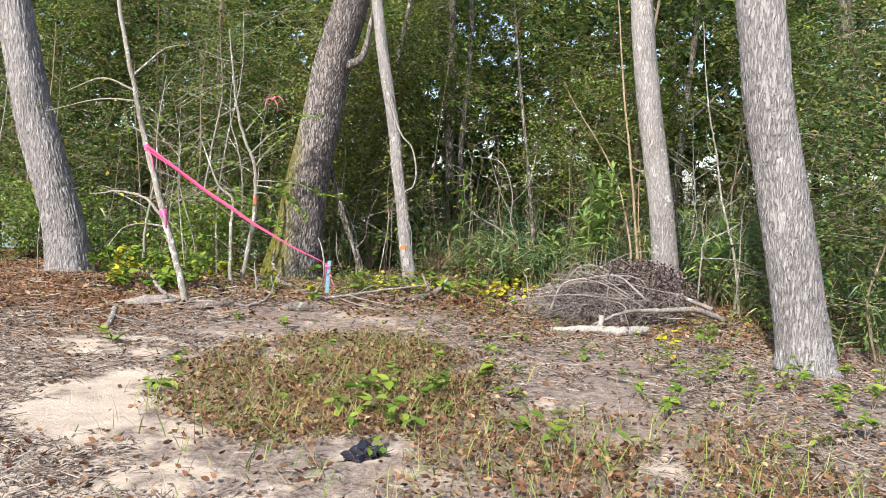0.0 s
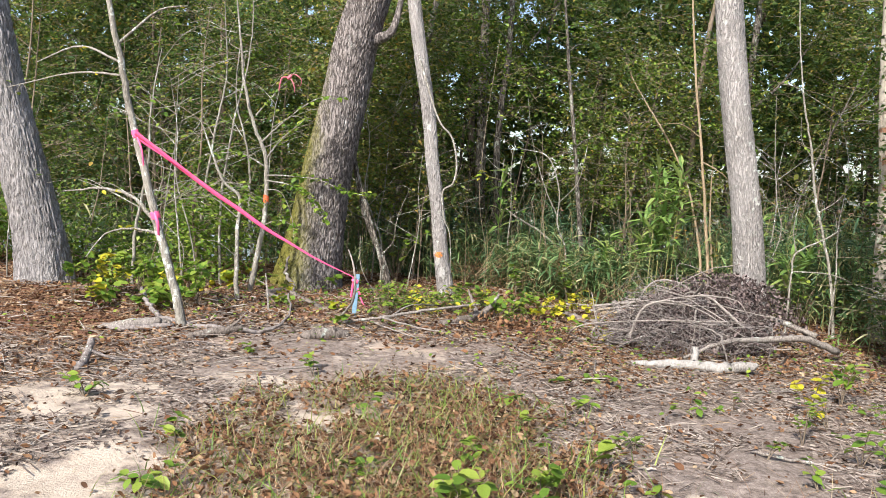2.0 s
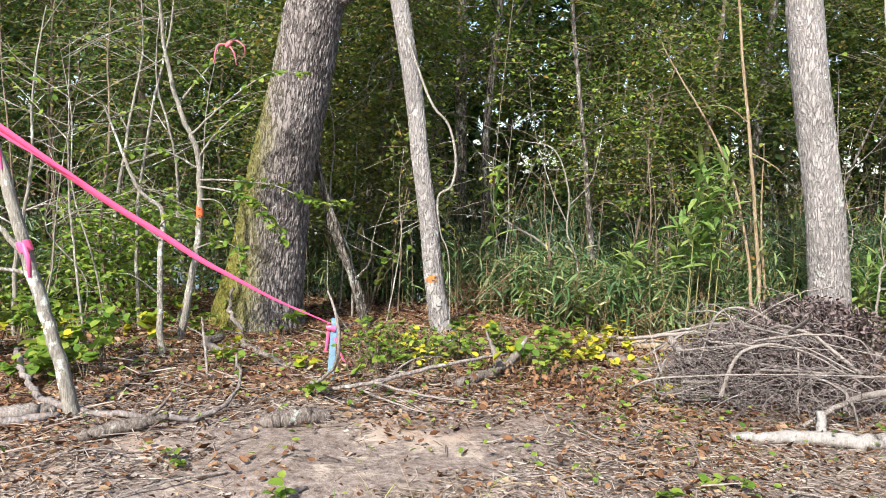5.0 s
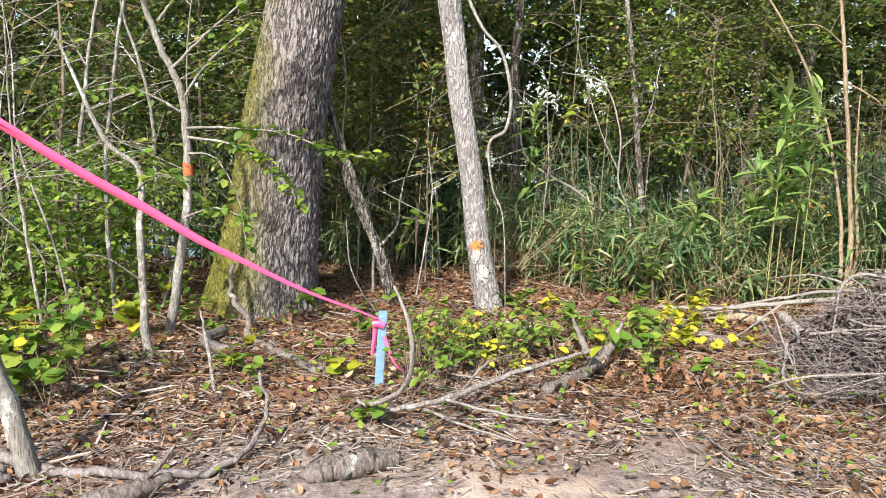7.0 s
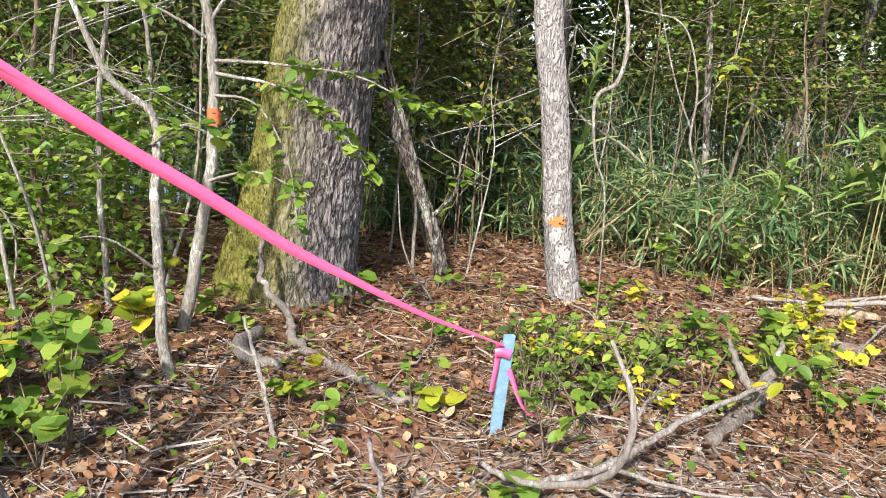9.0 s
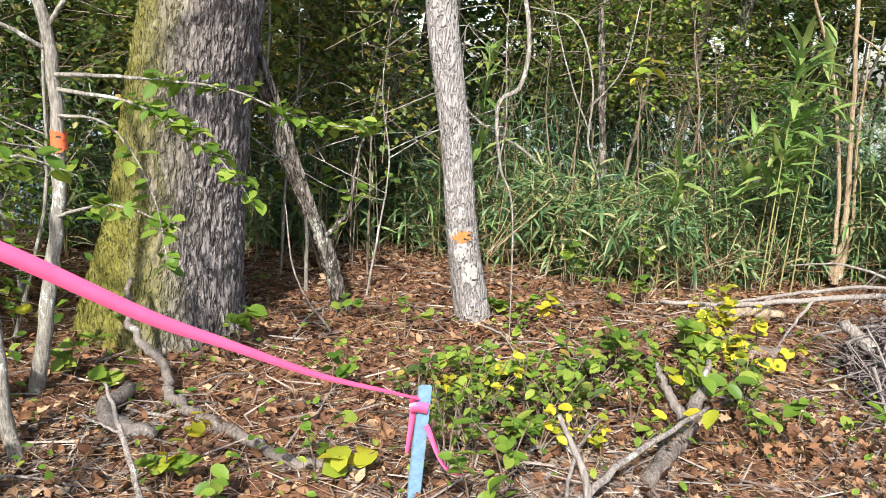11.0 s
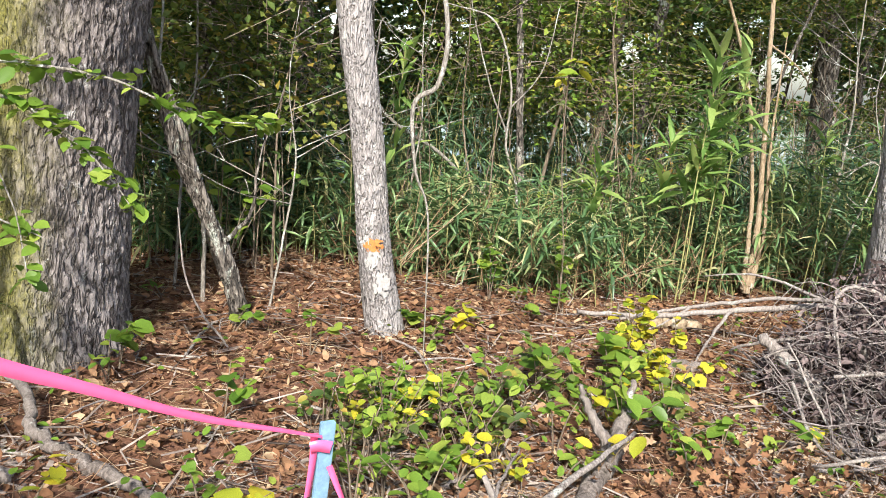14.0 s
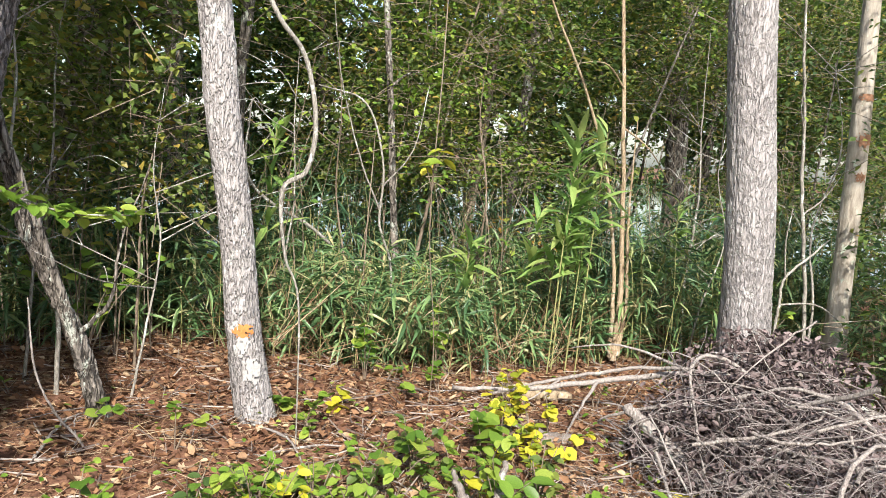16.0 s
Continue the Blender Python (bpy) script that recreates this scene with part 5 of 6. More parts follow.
cane_plants()
YEL = "low vine with round yellow autumn leaves"
GRN = "low broadleaf plant with bright green leaves"
PLANTS = [
    ("yellow_vine", YEL, 0.72, 9.95, 0.26, 14, 0.07, M_YELLOW, HEART), ("yellow_vine", YEL, 0.92, 10.12, 0.30, 14, 0.065, M_YELLOW, HEART),
    ("yellow_vine", YEL, 0.55, 9.72, 0.24, 12, 0.09, M_LEAF, HEART), ("yellow_vine", YEL, 0.38, 9.55, 0.24, 14, 0.10, M_LEAF, HEART),
    ("yellow_vine", YEL, 0.91, 9.53, 0.16, 6, 0.075, M_YELLOW, HEART), ("yellow_vine", YEL, 1.08, 10.35, 0.32, 9, 0.075, M_YELLOW, HEART),
    ("yellow_vine", YEL, 2.22, 6.62, 0.34, 12, 0.07, M_YELLOW, HEART), ("yellow_vine", YEL, 2.25, 6.42, 0.16, 7, 0.065, M_YELLOW, HEART),
    ("yellow_vine", YEL, 0.48, 9.36, 0.20, 9, 0.065, M_YELLOW, HEART), ("yellow_vine", YEL, 1.18, 8.98, 0.14, 5, 0.075, M_YELLOW, HEART),
    ("sprouting_shrub", GRN, 0.39, 10.92, 0.40, 22, 0.075, M_LEAF, HEART), ("sprouting_shrub", GRN, 1.05, 11.15, 0.66, 22, 0.07, M_LEAF, HEART),
    ("green_seedling", GRN, -0.34, 10.47, 0.16, 16, 0.075, M_LEAF, HEART), ("green_seedling", GRN, -0.75, 8.92, 0.2, 16, 0.08, M_LEAF, LEAF4),
    ("green_seedling", GRN, -0.57, 9.14, 0.26, 18, 0.06, M_LEAF, LEAF4), ("green_seedling", GRN, -0.34, 9.20, 0.24, 18, 0.06, M_LEAF, LEAF4),
    ("green_seedling", GRN, -1.10, 8.45, 0.3, 14, 0.07, M_LEAF, LEAF4), ("green_seedling", GRN, 0.10, 9.02, 0.24, 11, 0.095, M_LEAF, LEAF4),
    ("green_seedling", GRN, -2.50, 9.81, 0.22, 20, 0.075, M_LEAF, LEAF4), ("green_seedling", GRN, -2.33, 10.20, 0.34, 20, 0.07, M_LEAF, LEAF4),
    ("green_seedling", GRN, -1.80, 10.14, 0.24, 14, 0.08, M_LEAF, HEART), ("green_seedling", GRN, -2.91, 9.14, 0.18, 8, 0.07, M_YELLOW, HEART),
    ("green_shrub", GRN, -3.30, 8.90, 0.5, 30, 0.10, M_LEAF, LEAF4), ("green_shrub", GRN, -3.60, 9.10, 0.45, 30, 0.10, M_LEAF, LEAF4), ("green_shrub", GRN, -3.00, 9.00, 0.42, 26, 0.09, M_LEAF, HEART),
    ("green_shrub", GRN, -2.95, 8.50, 0.2, 14, 0.09, M_LEAF, HEART), ("green_shrub", GRN, -0.05, 9.47, 0.28, 18, 0.08, M_LEAF, HEART),
    ("weed", GRN, -0.20, 4.10, 0.22, 24, 0.085, M_LEAF, LEAF4), ("weed", GRN, -0.10, 4.50, 0.24, 26, 0.08, M_LEAF, LEAF4), ("weed", GRN, 0.10, 3.95, 0.18, 18, 0.08, M_LEAF, LEAF4), ("weed", GRN, 0.55, 5.10, 0.22, 14, 0.08, M_LEAF, HEART),
    ("weed", GRN, 0.00, 5.10, 0.18, 14, 0.07, M_LEAF, LEAF4), ("weed", GRN, 0.70, 6.30, 0.12, 12, 0.07, M_LEAF, LEAF4), ("weed", GRN, -2.40, 5.75, 0.14, 20, 0.06, M_LEAF, LEAF4), ("weed", GRN, -1.60, 5.15, 0.13, 14, 0.08, M_LEAF, LEAF4),
    ("weed", GRN, -1.50, 4.50, 0.16, 18, 0.08, M_LEAF, LEAF4), ("weed", GRN, 0.25, 4.75, 0.2, 18, 0.075, M_LEAF, HEART), ("weed", GRN, -1.80, 7.10, 0.1, 9, 0.06, M_LEAF, HEART), ("weed", GRN, 1.05, 7.10, 0.12, 10, 0.07, M_LEAF, LEAF4),
    ("weed", GRN, -1.30, 8.10, 0.14, 9, 0.09, M_LEAF, HEART), ("weed", GRN, 0.85, 5.60, 0.14, 10, 0.06, M_LEAF, LEAF4), ("weed", GRN, 2.35, 5.80, 0.2, 18, 0.07, M_LEAF, LEAF4), ("weed", GRN, 2.65, 7.10, 0.4, 26, 0.08, M_LEAF, LEAF4), ("weed", GRN, 3.45, 7.50, 0.5, 30, 0.08, M_LEAF, LEAF4),
    ("weed", GRN, 0.95, 3.80, 0.2, 18, 0.08, M_LEAF, LEAF4), ("weed", GRN, 2.85, 5.50, 0.22, 18, 0.07, M_LEAF, LEAF4),
]
k = np.random.default_rng(90)
PLANTS += [("autumn_shrub", "leafy shrub with orange and yellow autumn leaves", 3.2, 12.7, 1.35, 90, 0.07, M_ORANGELEAF, LEAF4), ("autumn_shrub", "leafy shrub with orange and yellow autumn leaves", 3.0, 13.1, 1.5, 70, 0.07, M_ORANGELEAF, LEAF4),
           ("tall_shrub", "upright shrub with fresh green leaves", 2.2, 12.4, 1.2, 80, 0.07, M_LEAF, LEAF4), ("tall_shrub", "upright shrub with fresh green leaves", 1.7, 12.2, 1.0, 60, 0.07, M_LEAF, LEAF4), ("tall_shrub", "upright shrub with fresh green leaves", -0.1, 12.4, 1.3, 60, 0.06, M_OLIVE, LEAF4),
           ("tall_shrub", "upright shrub with fresh green leaves", -1.2, 11.5, 1.1, 60, 0.07, M_LEAF, HEART), ("tall_shrub", "upright shrub with fresh green leaves", 3.7, 10.6, 0.8, 50, 0.06, M_LEAF, LEAF4), ("tall_shrub", "upright shrub with fresh green leaves", 4.3, 9.7, 0.9, 60, 0.07, M_LEAF, LEAF4)]
for i in range(26):
    PLANTS.append(("green_shrub", GRN, k.uniform(-3.9, -2.7), k.uniform(8.2, 9.5), k.uniform(0.18, 0.5), int(k.integers(14, 24)), k.uniform(0.065, 0.1), (M_LEAF, M_LEAF, M_LEAF, M_YELLOW)[i % 4], HEART))
for i in range(20):
    PLANTS.append(("weed", GRN, k.uniform(1.5, 3.9), k.uniform(4.3, 6.6), k.uniform(0.1, 0.3), int(k.integers(10, 20)), k.uniform(0.045, 0.08), M_LEAF, LEAF4))
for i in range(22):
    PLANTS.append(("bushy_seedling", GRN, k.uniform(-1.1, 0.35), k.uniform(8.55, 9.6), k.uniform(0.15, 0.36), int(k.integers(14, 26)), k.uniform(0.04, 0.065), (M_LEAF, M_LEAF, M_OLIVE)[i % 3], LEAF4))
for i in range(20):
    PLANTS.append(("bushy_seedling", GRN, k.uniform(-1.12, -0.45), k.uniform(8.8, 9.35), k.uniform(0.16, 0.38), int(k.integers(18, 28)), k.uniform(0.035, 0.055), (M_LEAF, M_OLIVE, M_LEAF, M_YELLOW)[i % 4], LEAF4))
for i in range(10):
    PLANTS.append(("yellow_vine", YEL, k.uniform(0.5, 1.2), k.uniform(9.45, 10.2), k.uniform(0.12, 0.3), int(k.integers(9, 15)), k.uniform(0.05, 0.07), M_YELLOW, HEART))
for i in range(52):
    x, y = k.uniform(-4.2, 2.2), k.uniform(8.6, 11.2)
    if (abs(x + 2.2) < 0.6 and y > 10.1) or (x > 0.8 and y < 10):
        continue
    c = k.random()
    PLANTS.append(("green_seedling" if c < 0.75 else "yellow_vine", GRN if c < 0.75 else YEL, x, y, k.uniform(0.1, 0.3), int(k.integers(6, 14)), k.uniform(0.05, 0.085), M_LEAF if c < 0.75 else M_YELLOW, (LEAF4, HEART)[i % 2]))
for i in range(38):
    x, y = k.uniform(-1.3, 3.2), k.uniform(3.4, 7.4)
    PLANTS.append(("weed", GRN, x, y, k.uniform(0.06, 0.2), int(k.integers(6, 14)), k.uniform(0.04, 0.075), M_LEAF, LEAF4))
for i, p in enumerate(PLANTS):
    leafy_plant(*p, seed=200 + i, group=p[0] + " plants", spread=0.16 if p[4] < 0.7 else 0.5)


# ---- forest wall ----
def forest_leaves(name, n, x0, x1, y0, y1, z0, z1, leaf, mat, seed, per=12, gap=0.42, fade=None):
    """Sprays of small leaves through a stretch of wood, thinned into clumps and gaps."""
    k = np.random.default_rng(seed)
    m = n // per * 3
    c = np.stack([k.uniform(x0, x1, m), k.uniform(y0, y1, m), k.uniform(z0, z1, m)], -1)
    d = vnoise(c[:, 0] * 0.9 + 60, c[:, 1] * 0.6 + 60, c[:, 2] * 0.9 + 60)
    d = 0.7 * d + 0.3 * vnoise(c[:, 0] * 2.3 + 60, c[:, 1] * 2.0 + 60, c[:, 2] * 2.3 + 60)
    keep = d > gap + k.normal(0, 0.05, m)
    if fade:
        keep &= fade(c, k)
    c = c[keep][: n // per]
    c[:, 2] += ground_z(c[:, 0], c[:, 1]) * (c[:, 1] < 16)
    dr = k.normal(0, 1, c.shape) * (1, 1, 0.5)
    dr /= np.linalg.norm(dr, axis=1)[:, None]
    dr[:, 2] += 0.15
    return Shape().add(*sprays(c, dr, per, 0.45, leaf, LEAF2, 0.35, 0.05, k)), c, dr


def channels(c):
    """Lines of open water through the wood, kept clear below the crowns."""
    out = np.zeros(len(c), bool)
    for x0, y0, slope, wide in ((5.9, 14.0, 1.03, 0.95), (3.2, 14.0, 0.66, 0.16), (9.6, 14.0, 1.5, 0.6)):
        out |= (np.abs(c[:, 0] - x0 - slope * (c[:, 1] - y0)) < wide * (1 + 0.08 * (c[:, 1] - y0))) & (c[:, 2] < 2.7) & (c[:, 2] > -0.3)
    return out


def open_water(c, k):
    """Fewer leaves low down toward the water."""
    low = (c[:, 2] < 2.4) & (c[:, 0] > 0.5 * (c[:, 1] - 12) - 2)
    return ~(low & (k.random(len(c)) < 0.62)) & ~(channels(c) & (k.random(len(c)) < 0.93))


def clear_line(c, k):
    return ~(channels(c) & (k.random(len(c)) < 0.92))


wood = thing("understory_foliage", "dense mixed green and yellowing leaves of the wood", "foliage", kind="stuff")
for args in (("near", 96000, -8, 11, 12.6, 15.2, 1.5, 5.2, 0.054, M_OLIVE, 41, 12, 0.47, clear_line),
             ("mid", 92000, -12, 16, 14.2, 18, 0.9, 7, 0.12, M_FOREST, 42, 12, 0.40, open_water),
             ("deep", 84000, -18, 27, 18, 24, 1.2, 10.5, 0.33, M_FOREST, 43, 12, 0.32, open_water),
             ("shore", 14000, -60, 100, 62, 82, -0.4, 1.6, 0.5, M_FOREST, 47, 12, 0.30, None),
             ("bank", 36000, -9, 15, 14.6, 18.2, 0.1, 2.0, 0.11, M_FOREST, 51, 12, 0.40, clear_line),
             ("low", 30000, -9, -2.8, 11.0, 13.5, 0.2, 4.0, 0.055, M_FOREST, 44, 12, 0.42, None),
             ("east", 30000, 3.9, 9, 7.2, 10.0, 0.1, 3.8, 0.06, M_FOREST, 45, 12, 0.42, None),
             ("northeast", 14000, 5.2, 10, 10.2, 13.0, 0.3, 4.5, 0.06, M_FOREST, 48, 12, 0.42, None),
             ("edge", 9000, -6.5, -2.9, 9.7, 11.4, 0.05, 1.1, 0.06, M_LEAF, 49, 12, 0.46, None),
             ("bright", 14000, -7, 9, 12.0, 13.6, 1.4, 4.5, 0.06, M_LEAF, 50, 12, 0.5, clear_line),
             ("oakside", 20000, -2.6, -0.6, 11.3, 13.0, 0.9, 3.8, 0.06, M_OLIVE, 46, 12, 0.36, None)):
    shape, c, dr = forest_leaves(*args)
    tagged(part("leaves", shape, args[9], wood), kind="stuff")
    tw = Shape()
    k = np.random.default_rng(args[10] + 50)
    yaw = np.arctan2(-dr[:, 0], dr[:, 1])
    tilt = np.degrees(np.arcsin(np.clip(dr[:, 2] / np.linalg.norm(dr, axis=1), -1, 1)))
    turn = np.concatenate([rotations(1, yaw[i:i + 1], (tilt[i] - 12, tilt[i] - 11.9), (0, 1), k) for i in range(0, len(c), 2)])
    tw.add(*scatter(STICK, turn, c[::2], np.tile([0.006, 0.55, 0.006], (len(turn), 1))))
    tagged(part("twigs", tw, M_STEM, wood), kind="stuff")


def thin_trees():
    """Slender trunks standing in the wood, each a tree of its own, with the farthest joined."""
    k = np.random.default_rng(61)
    for i in range(46):
        x, y = k.uniform(-8, 10), k.uniform(11.2, 19)
        if (abs(x - (-2.0)) < 0.9 and y < 11.5) or channels(np.array([[x, max(y, 14.0), 1.0]]))[0]:
            continue
        r = k.choice([0.012, 0.018, 0.03, 0.05, 0.09], p=[0.3, 0.3, 0.2, 0.12, 0.08])
        z = min(gz(x, y), -0.0) if y > 14 else gz(x, y)
        h = 3.0 + 60 * r if r > 0.02 else k.uniform(2.0, 4.0)
        h = min(h, 8)
        root = thing("slender_tree", "slender dark-barked tree among the undergrowth", "tree", x, y, gz(x, y), "slender trees in the wood")
        dx, dy = k.normal(0, 0.12) * h, k.normal(0, 0.05) * h
        b1, b2 = k.normal(0, 0.08, 2)
        mat = (M_STEM, M_ROUGH, M_DARK)[k.integers(0, 3)]
        p = [(0, 0, -0.1, r * 1.15), (dx * 0.3 + b1, dy * 0.3, h * 0.33, r), (dx * 0.6 + b2, dy * 0.6, h * 0.66, r * 0.8), (dx, dy, h, r * 0.4)]
        part("trunk", Shape().add(*tube(p, 8, 18, wob=r * 0.15, seed=i)), mat, root)
        s = spline(p, 30)
        for j in range(k.integers(2, 5)):
            q = s[k.integers(9, 28)]
            a, ln = k.uniform(0, 6.28), k.uniform(0.4, 1.0)
            part("branch", Shape().add(*tube([(q[0], q[1], q[2], q[3] * 0.5), (q[0] + 0.5 * ln * math.cos(a), q[1] + 0.5 * ln * math.sin(a), q[2] + ln * 0.3, q[3] * 0.3), (q[0] + ln * math.cos(a), q[1] + ln * math.sin(a), q[2] + ln * 0.4, 0.002)], 5, 9, wob=0.004, seed=i * 7 + j)), mat, root)
    far = Shape()
    for i in range(120):
        x, y = k.uniform(-14, 24), k.uniform(16, 27)
        r = k.uniform(0.012, 0.06) if i % 5 else k.uniform(0.08, 0.14)
        if r > 0.03 and channels(np.array([[x, y, 1.0]]))[0]:
            continue
        h = k.uniform(4, 10)
        dx = k.normal(0, 0.12) * h
        far.add(*tube([(x, y, -1.2, r), (x + dx * 0.5 + k.normal(0, 0.25), y, h * 0.5, r * 0.8), (x + dx, y, h, r * 0.4)], 6, 8))
    tagged(new("far_trunks", far.mesh("far_trunks", M_DARK)), "dark slender trunks standing in the swamp", "trees", kind="stuff")
    br = Shape()
    for i in range(800):
        x, y = k.uniform(-6, 9), k.uniform(11.6, 17)
        z = gz(x, min(y, 14)) + k.uniform(0, 0.6)
        a, h = k.uniform(0, 6.28), k.uniform(0.6, 2.2)
        w = k.uniform(0.1, 0.7)
        r = k.uniform(0.003, 0.008)
        br.add(*tube([(x, y, z - 0.6, r), (x + 0.3 * w * math.cos(a), y + 0.3 * w * math.sin(a), z + h * 0.5, r * 0.8), (x + w * math.cos(a), y + w * math.sin(a), z + h, r * 0.3)], 4, 7, wob=0.008, seed=i))
    tagged(new("bare_brush", br.mesh("bare_brush", M_STEM)), "thin bare brown stems tangled under the trees", "brush", kind="stuff")


thin_trees()
for x, y, r, lean in ((7.55, 15.0, 0.17, -0.09), (8.6, 15.6, 0.09, 0.06), (3.9, 14.6, 0.07, 0.10), (-0.1, 14.3, 0.09, -0.03)):
    root = thing("dark_tree", "dark wet trunk standing at the water's edge", "tree", x, y, gz(x, y), "dark trunks by the water")
    part("trunk", Shape().add(*bark_surface([(0, 0, -0.1, r * 1.3), (lean, 0, 1.0, r), (lean * 3, 0, 3.5, r * 0.85), (lean * 6, 0, 8.0, r * 0.4)], 40, 0.06, 0.012, 0.02, 0.15, 0.2, 5, x)), M_ROUGH, root)
    part("limb", Shape().add(*tube([(lean * 3, 0, 3.3, r * 0.4), (lean * 3 + 0.6, 0, 3.9, r * 0.25), (lean * 3 + 1.2, 0.2, 4.8, 0.01)], 7)), M_ROUGH, root)


# ---- ground cover ----
def cover(name, label, category, template, mat, n, where, size, tilt, roll, lift, seed):
    k = np.random.default_rng(seed)
    x, y = where(k, n)
    z = ground_z(x, y) + k.uniform(*lift, len(x))
    s = k.uniform(size[0], size[1], len(x))
    dims = np.stack([s * size[2], s, s * size[3]], -1)
    sh = Shape().add(*scatter(template, rotations(len(x), None, tilt, roll, k), np.stack([x, y, z], -1), dims))
    tagged(new(name, sh.mesh(name, mat)), label, category, kind="stuff")


def under_trees(k, n):
    x, y = k.uniform(-7, 7, n * 2), k.uniform(5.2, 13.2, n * 2)
    d = smooth(y + 1.4 * smooth(-x, 1.4, 3.0) + 2.0 * (vnoise(x * 1.3 + 50, y * 1.3 + 50, x * 0) - 0.5), 6.9, 8.9) * 0.95 + 0.05
    keep = k.random(n * 2) < d
    return x[keep][:n], y[keep][:n]


def clearing(k, n):
    x, y = k.uniform(-5.5, 6, n * 3), k.uniform(0.5, 9.5, n * 3)
    d = smooth(x, -5.5, -3.5) * (1 - smooth(x, 4.2, 6)) * smooth(y, 0.5, 3.2) * smooth(vnoise(x * 1.2 + 30, y * 1.2 + 30, x * 0) * 0.7 + 0.3 * vnoise(x * 4 + 30, y * 4 + 30, x * 0) + 0.05 * np.clip(x, -4, 1) + 0.18 * smooth(y, 5.5, 7.5), 0.32, 0.55)
    keep = k.random(n * 3) < d
    return x[keep][:n], y[keep][:n]


def in_patch(k, n):
    a, r = k.uniform(0, 6.28, n), k.random(n) ** 0.6
    x, y = -0.45 + 1.1 * r * np.cos(a) + k.normal(0, 0.12, n), 5.15 + 1.5 * r * np.sin(a) + k.normal(0, 0.12, n)
    m = n // 3
    x[:m], y[:m] = k.normal(1.2, 0.95, m), k.normal(3.6, 0.6, m)
    keep = 0.6 * vnoise(x * 2 + 9, y * 2 + 9, x * 0) + 0.4 * vnoise(x * 6 + 9, y * 6 + 9, x * 0) > 0.30 + 0.16 * k.random(n)
    return x[keep], y[keep]


def near_edge(k, n):
    x = k.uniform(-4, 4, n)
    return x, 9.0 + k.normal(0, 1.0, n)


def cane_foot(k, n):
    return k.uniform(-0.3, 5.5, n), 11.2 + k.random(n) ** 1.5 * 1.6


cover("dead_cane", "bleached dead cane stems leaning in the thicket", "cane", STICK, M_STRAW, 1500, cane_foot, (0.2, 0.6, 0.010, 0.010), (5, 75), (0, 90), (0.0, 0.25), 83)


def brown_heap(k, n):
    return k.normal(0.25, 0.4, n), k.normal(8.75, 0.22, n)


cover("leaf_litter", "brown curled oak leaves covering the ground", "leaf litter", CURL, M_LITTER, 22000, under_trees, (0.022, 0.066, 0.75, 1.5), (-22, 28), (-45, 45), (0.0, 0.03), 71)
cover("small_leaf_litter", "small reddish leaf fragments between the larger leaves", "leaf litter", LEAF2, M_LITTER, 54000, under_trees, (0.015, 0.05, 0.9, 1.6), (-30, 35), (-60, 60), (0.0, 0.022), 80)
cover("lobed_leaf_litter", "tan lobed dead leaves lying on top of the litter", "leaf litter", LOBED, M_LITTER, 1800, under_trees, (0.04, 0.085, 0.8, 1.5), (-15, 25), (-35, 35), (0.008, 0.035), 72)
cover("heaped_leaves", "heap of crumpled pale brown leaves beside the stake", "leaf litter", LOBED, M_LITTER, 420, brown_heap, (0.03, 0.065, 0.9, 2.0), (-40, 75), (-60, 60), (0.01, 0.10), 81)
cover("clearing_leaves", "scattered dead leaves on the sandy clearing", "leaf litter", CURL, M_LITTER, 7500, clearing, (0.015, 0.055, 0.7, 1.2), (-15, 20), (-50, 50), (0.0, 0.012), 73)
cover("wood_debris", "grey wood chips and twig bits on the sand", "mulch", STICK, M_CHIP, 64000, clearing, (0.018, 0.12, 0.06, 0.06), (-10, 18), (-50, 50), (0.0, 0.012), 74)
cover("wood_chips", "small flat grey and brown chips on the sand", "mulch", CHIP, M_CHIP, 60000, clearing, (0.008, 0.042, 0.5, 1.0), (-15, 15), (-30, 30), (0.0, 0.010), 82)
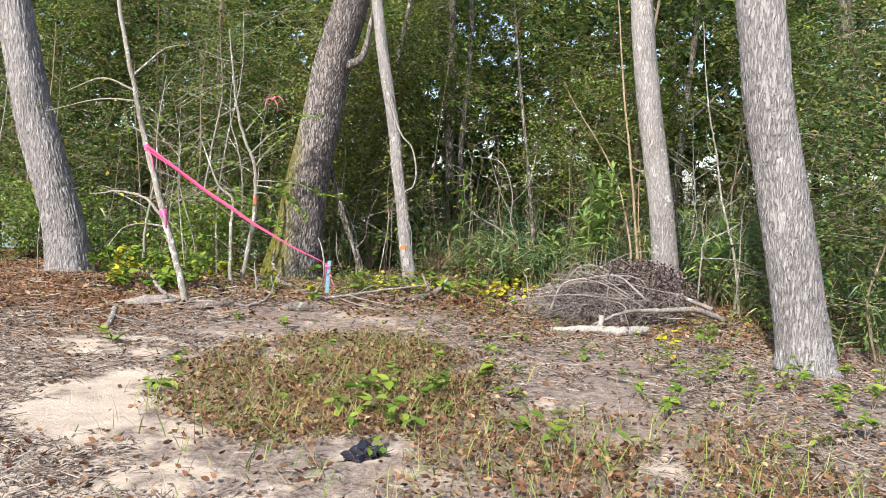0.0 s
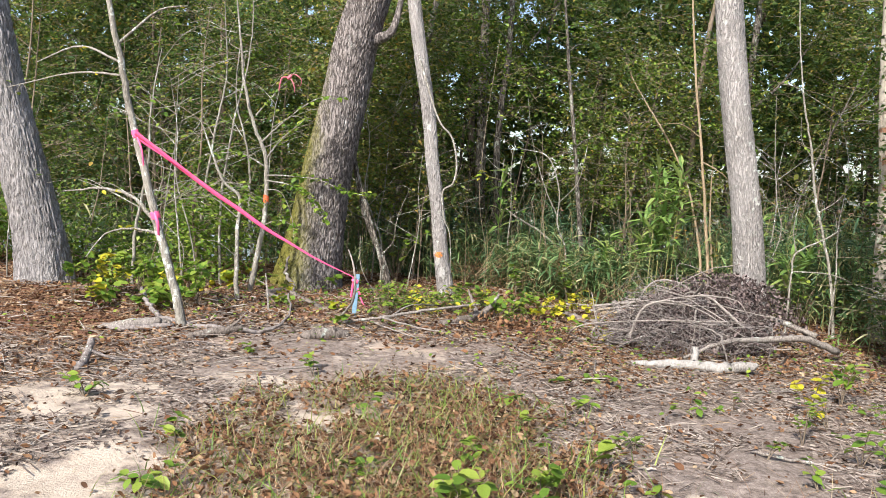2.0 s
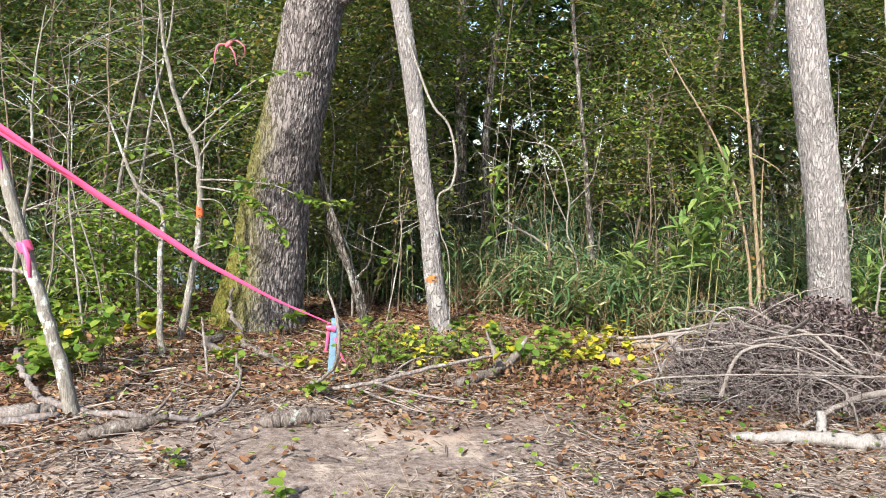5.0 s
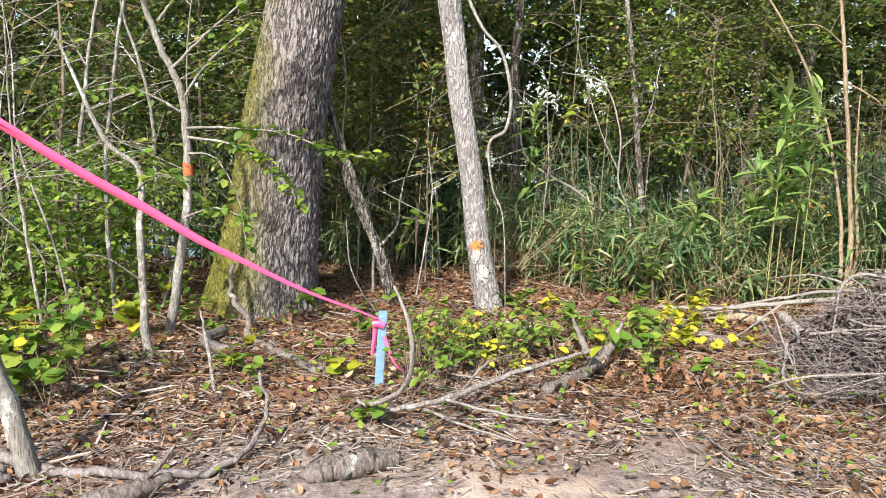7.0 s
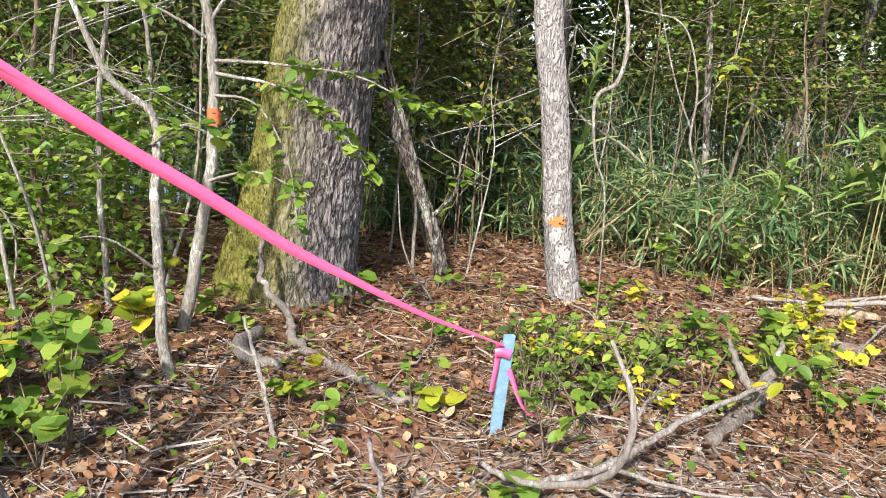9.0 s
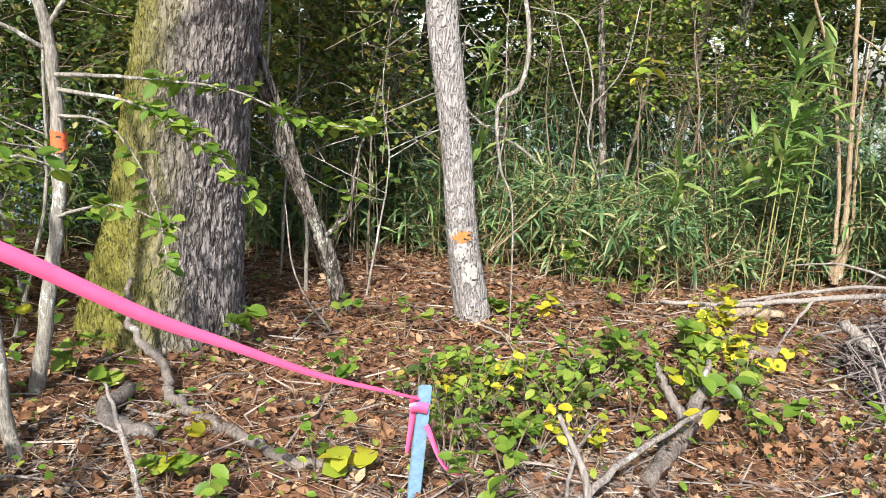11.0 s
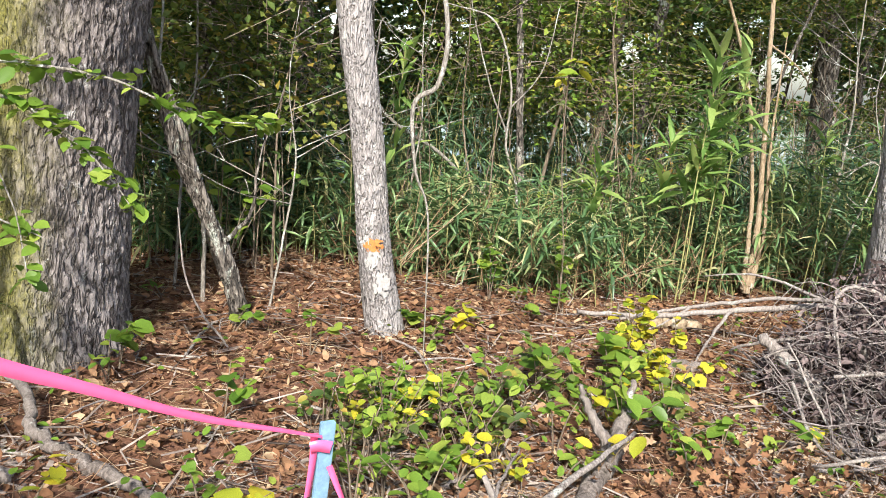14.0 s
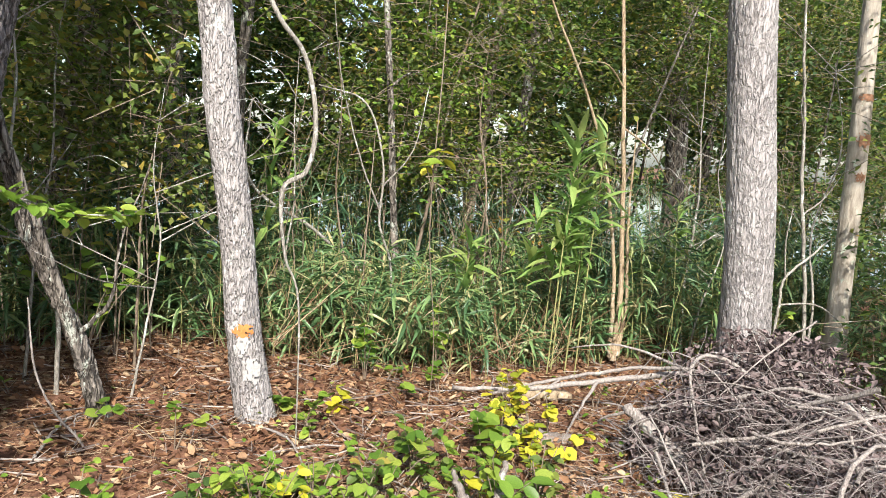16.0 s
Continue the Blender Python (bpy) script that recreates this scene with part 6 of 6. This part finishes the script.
cover("litter_debris", "pale twig bits and bark flakes among the leaves", "mulch", STICK, M_CHIP, 8000, under_trees, (0.04, 0.2, 0.05, 0.05), (-8, 14), (-50, 50), (0.008, 0.035), 84)
cover("pine_straw", "fine reddish pine straw between the leaves", "straw", STICK, M_STRAW, 27000, under_trees, (0.08, 0.24, 0.014, 0.014), (-8, 12), (-60, 60), (0.005, 0.035), 75)
cover("dry_grass", "clump of dry tan grass in the clearing", "grass", BLADE, M_STRAW, 17000, in_patch, (0.06, 0.25, 0.012, 1.0), (-5, 62), (-30, 30), (0.0, 0.015), 76)
cover("green_grass", "thin green grass growing through the dry clump", "grass", BLADE, M_GRASS, 5600, in_patch, (0.06, 0.2, 0.04, 1.0), (0, 65), (-30, 30), (0.0, 0.02), 77)
cover("patch_leaves", "brown leaves caught in the dry grass", "leaf litter", CURL, M_LITTER, 9500, in_patch, (0.02, 0.055, 0.65, 1.4), (-25, 30), (-50, 50), (0.01, 0.07), 78)
cover("low_green_leaves", "small green seedling leaves through the litter", "seedlings", LEAF4, M_LEAF, 1500, near_edge, (0.025, 0.05, 1.0, 1.0), (-10, 40), (-40, 40), (0.02, 0.10), 79)

# ---- rubbish ----
def crumple(name, label, x, y, w, h, mat, seed):
    bm = bmesh.new()
    bmesh.ops.create_icosphere(bm, subdivisions=3, radius=1)
    for v in bm.verts:
        n = noise.noise(v.co * 2.3 + Vector((seed, 0, 0))) + 0.6 * noise.noise(v.co * 5 + Vector((0, seed, 0)))
        v.co = Vector((v.co.x * w * (1 + 0.5 * n), v.co.y * w * 0.7 * (1 + 0.5 * n), max(-0.2, v.co.z) * h * (1 + 0.9 * n)))
    me = bpy.data.meshes.new(name)
    bm.to_mesh(me)
    bm.free()
    me.materials.append(mat)
    ob = new(name, me)
    ob.matrix_world = pose(x, y, gz(x, y) + 0.2 * h, 0, 0, seed * 50)
    tagged(ob, label, "rubbish")


crumple("plastic_scrap", "crumpled black plastic scrap in the grass", -0.02, 3.48, 0.10, 0.05, M_FOIL, 1)
crumple("paper_scrap", "crumpled white paper scrap in the grass", -0.57, 5.40, 0.055, 0.03, M_WHITE, 2)
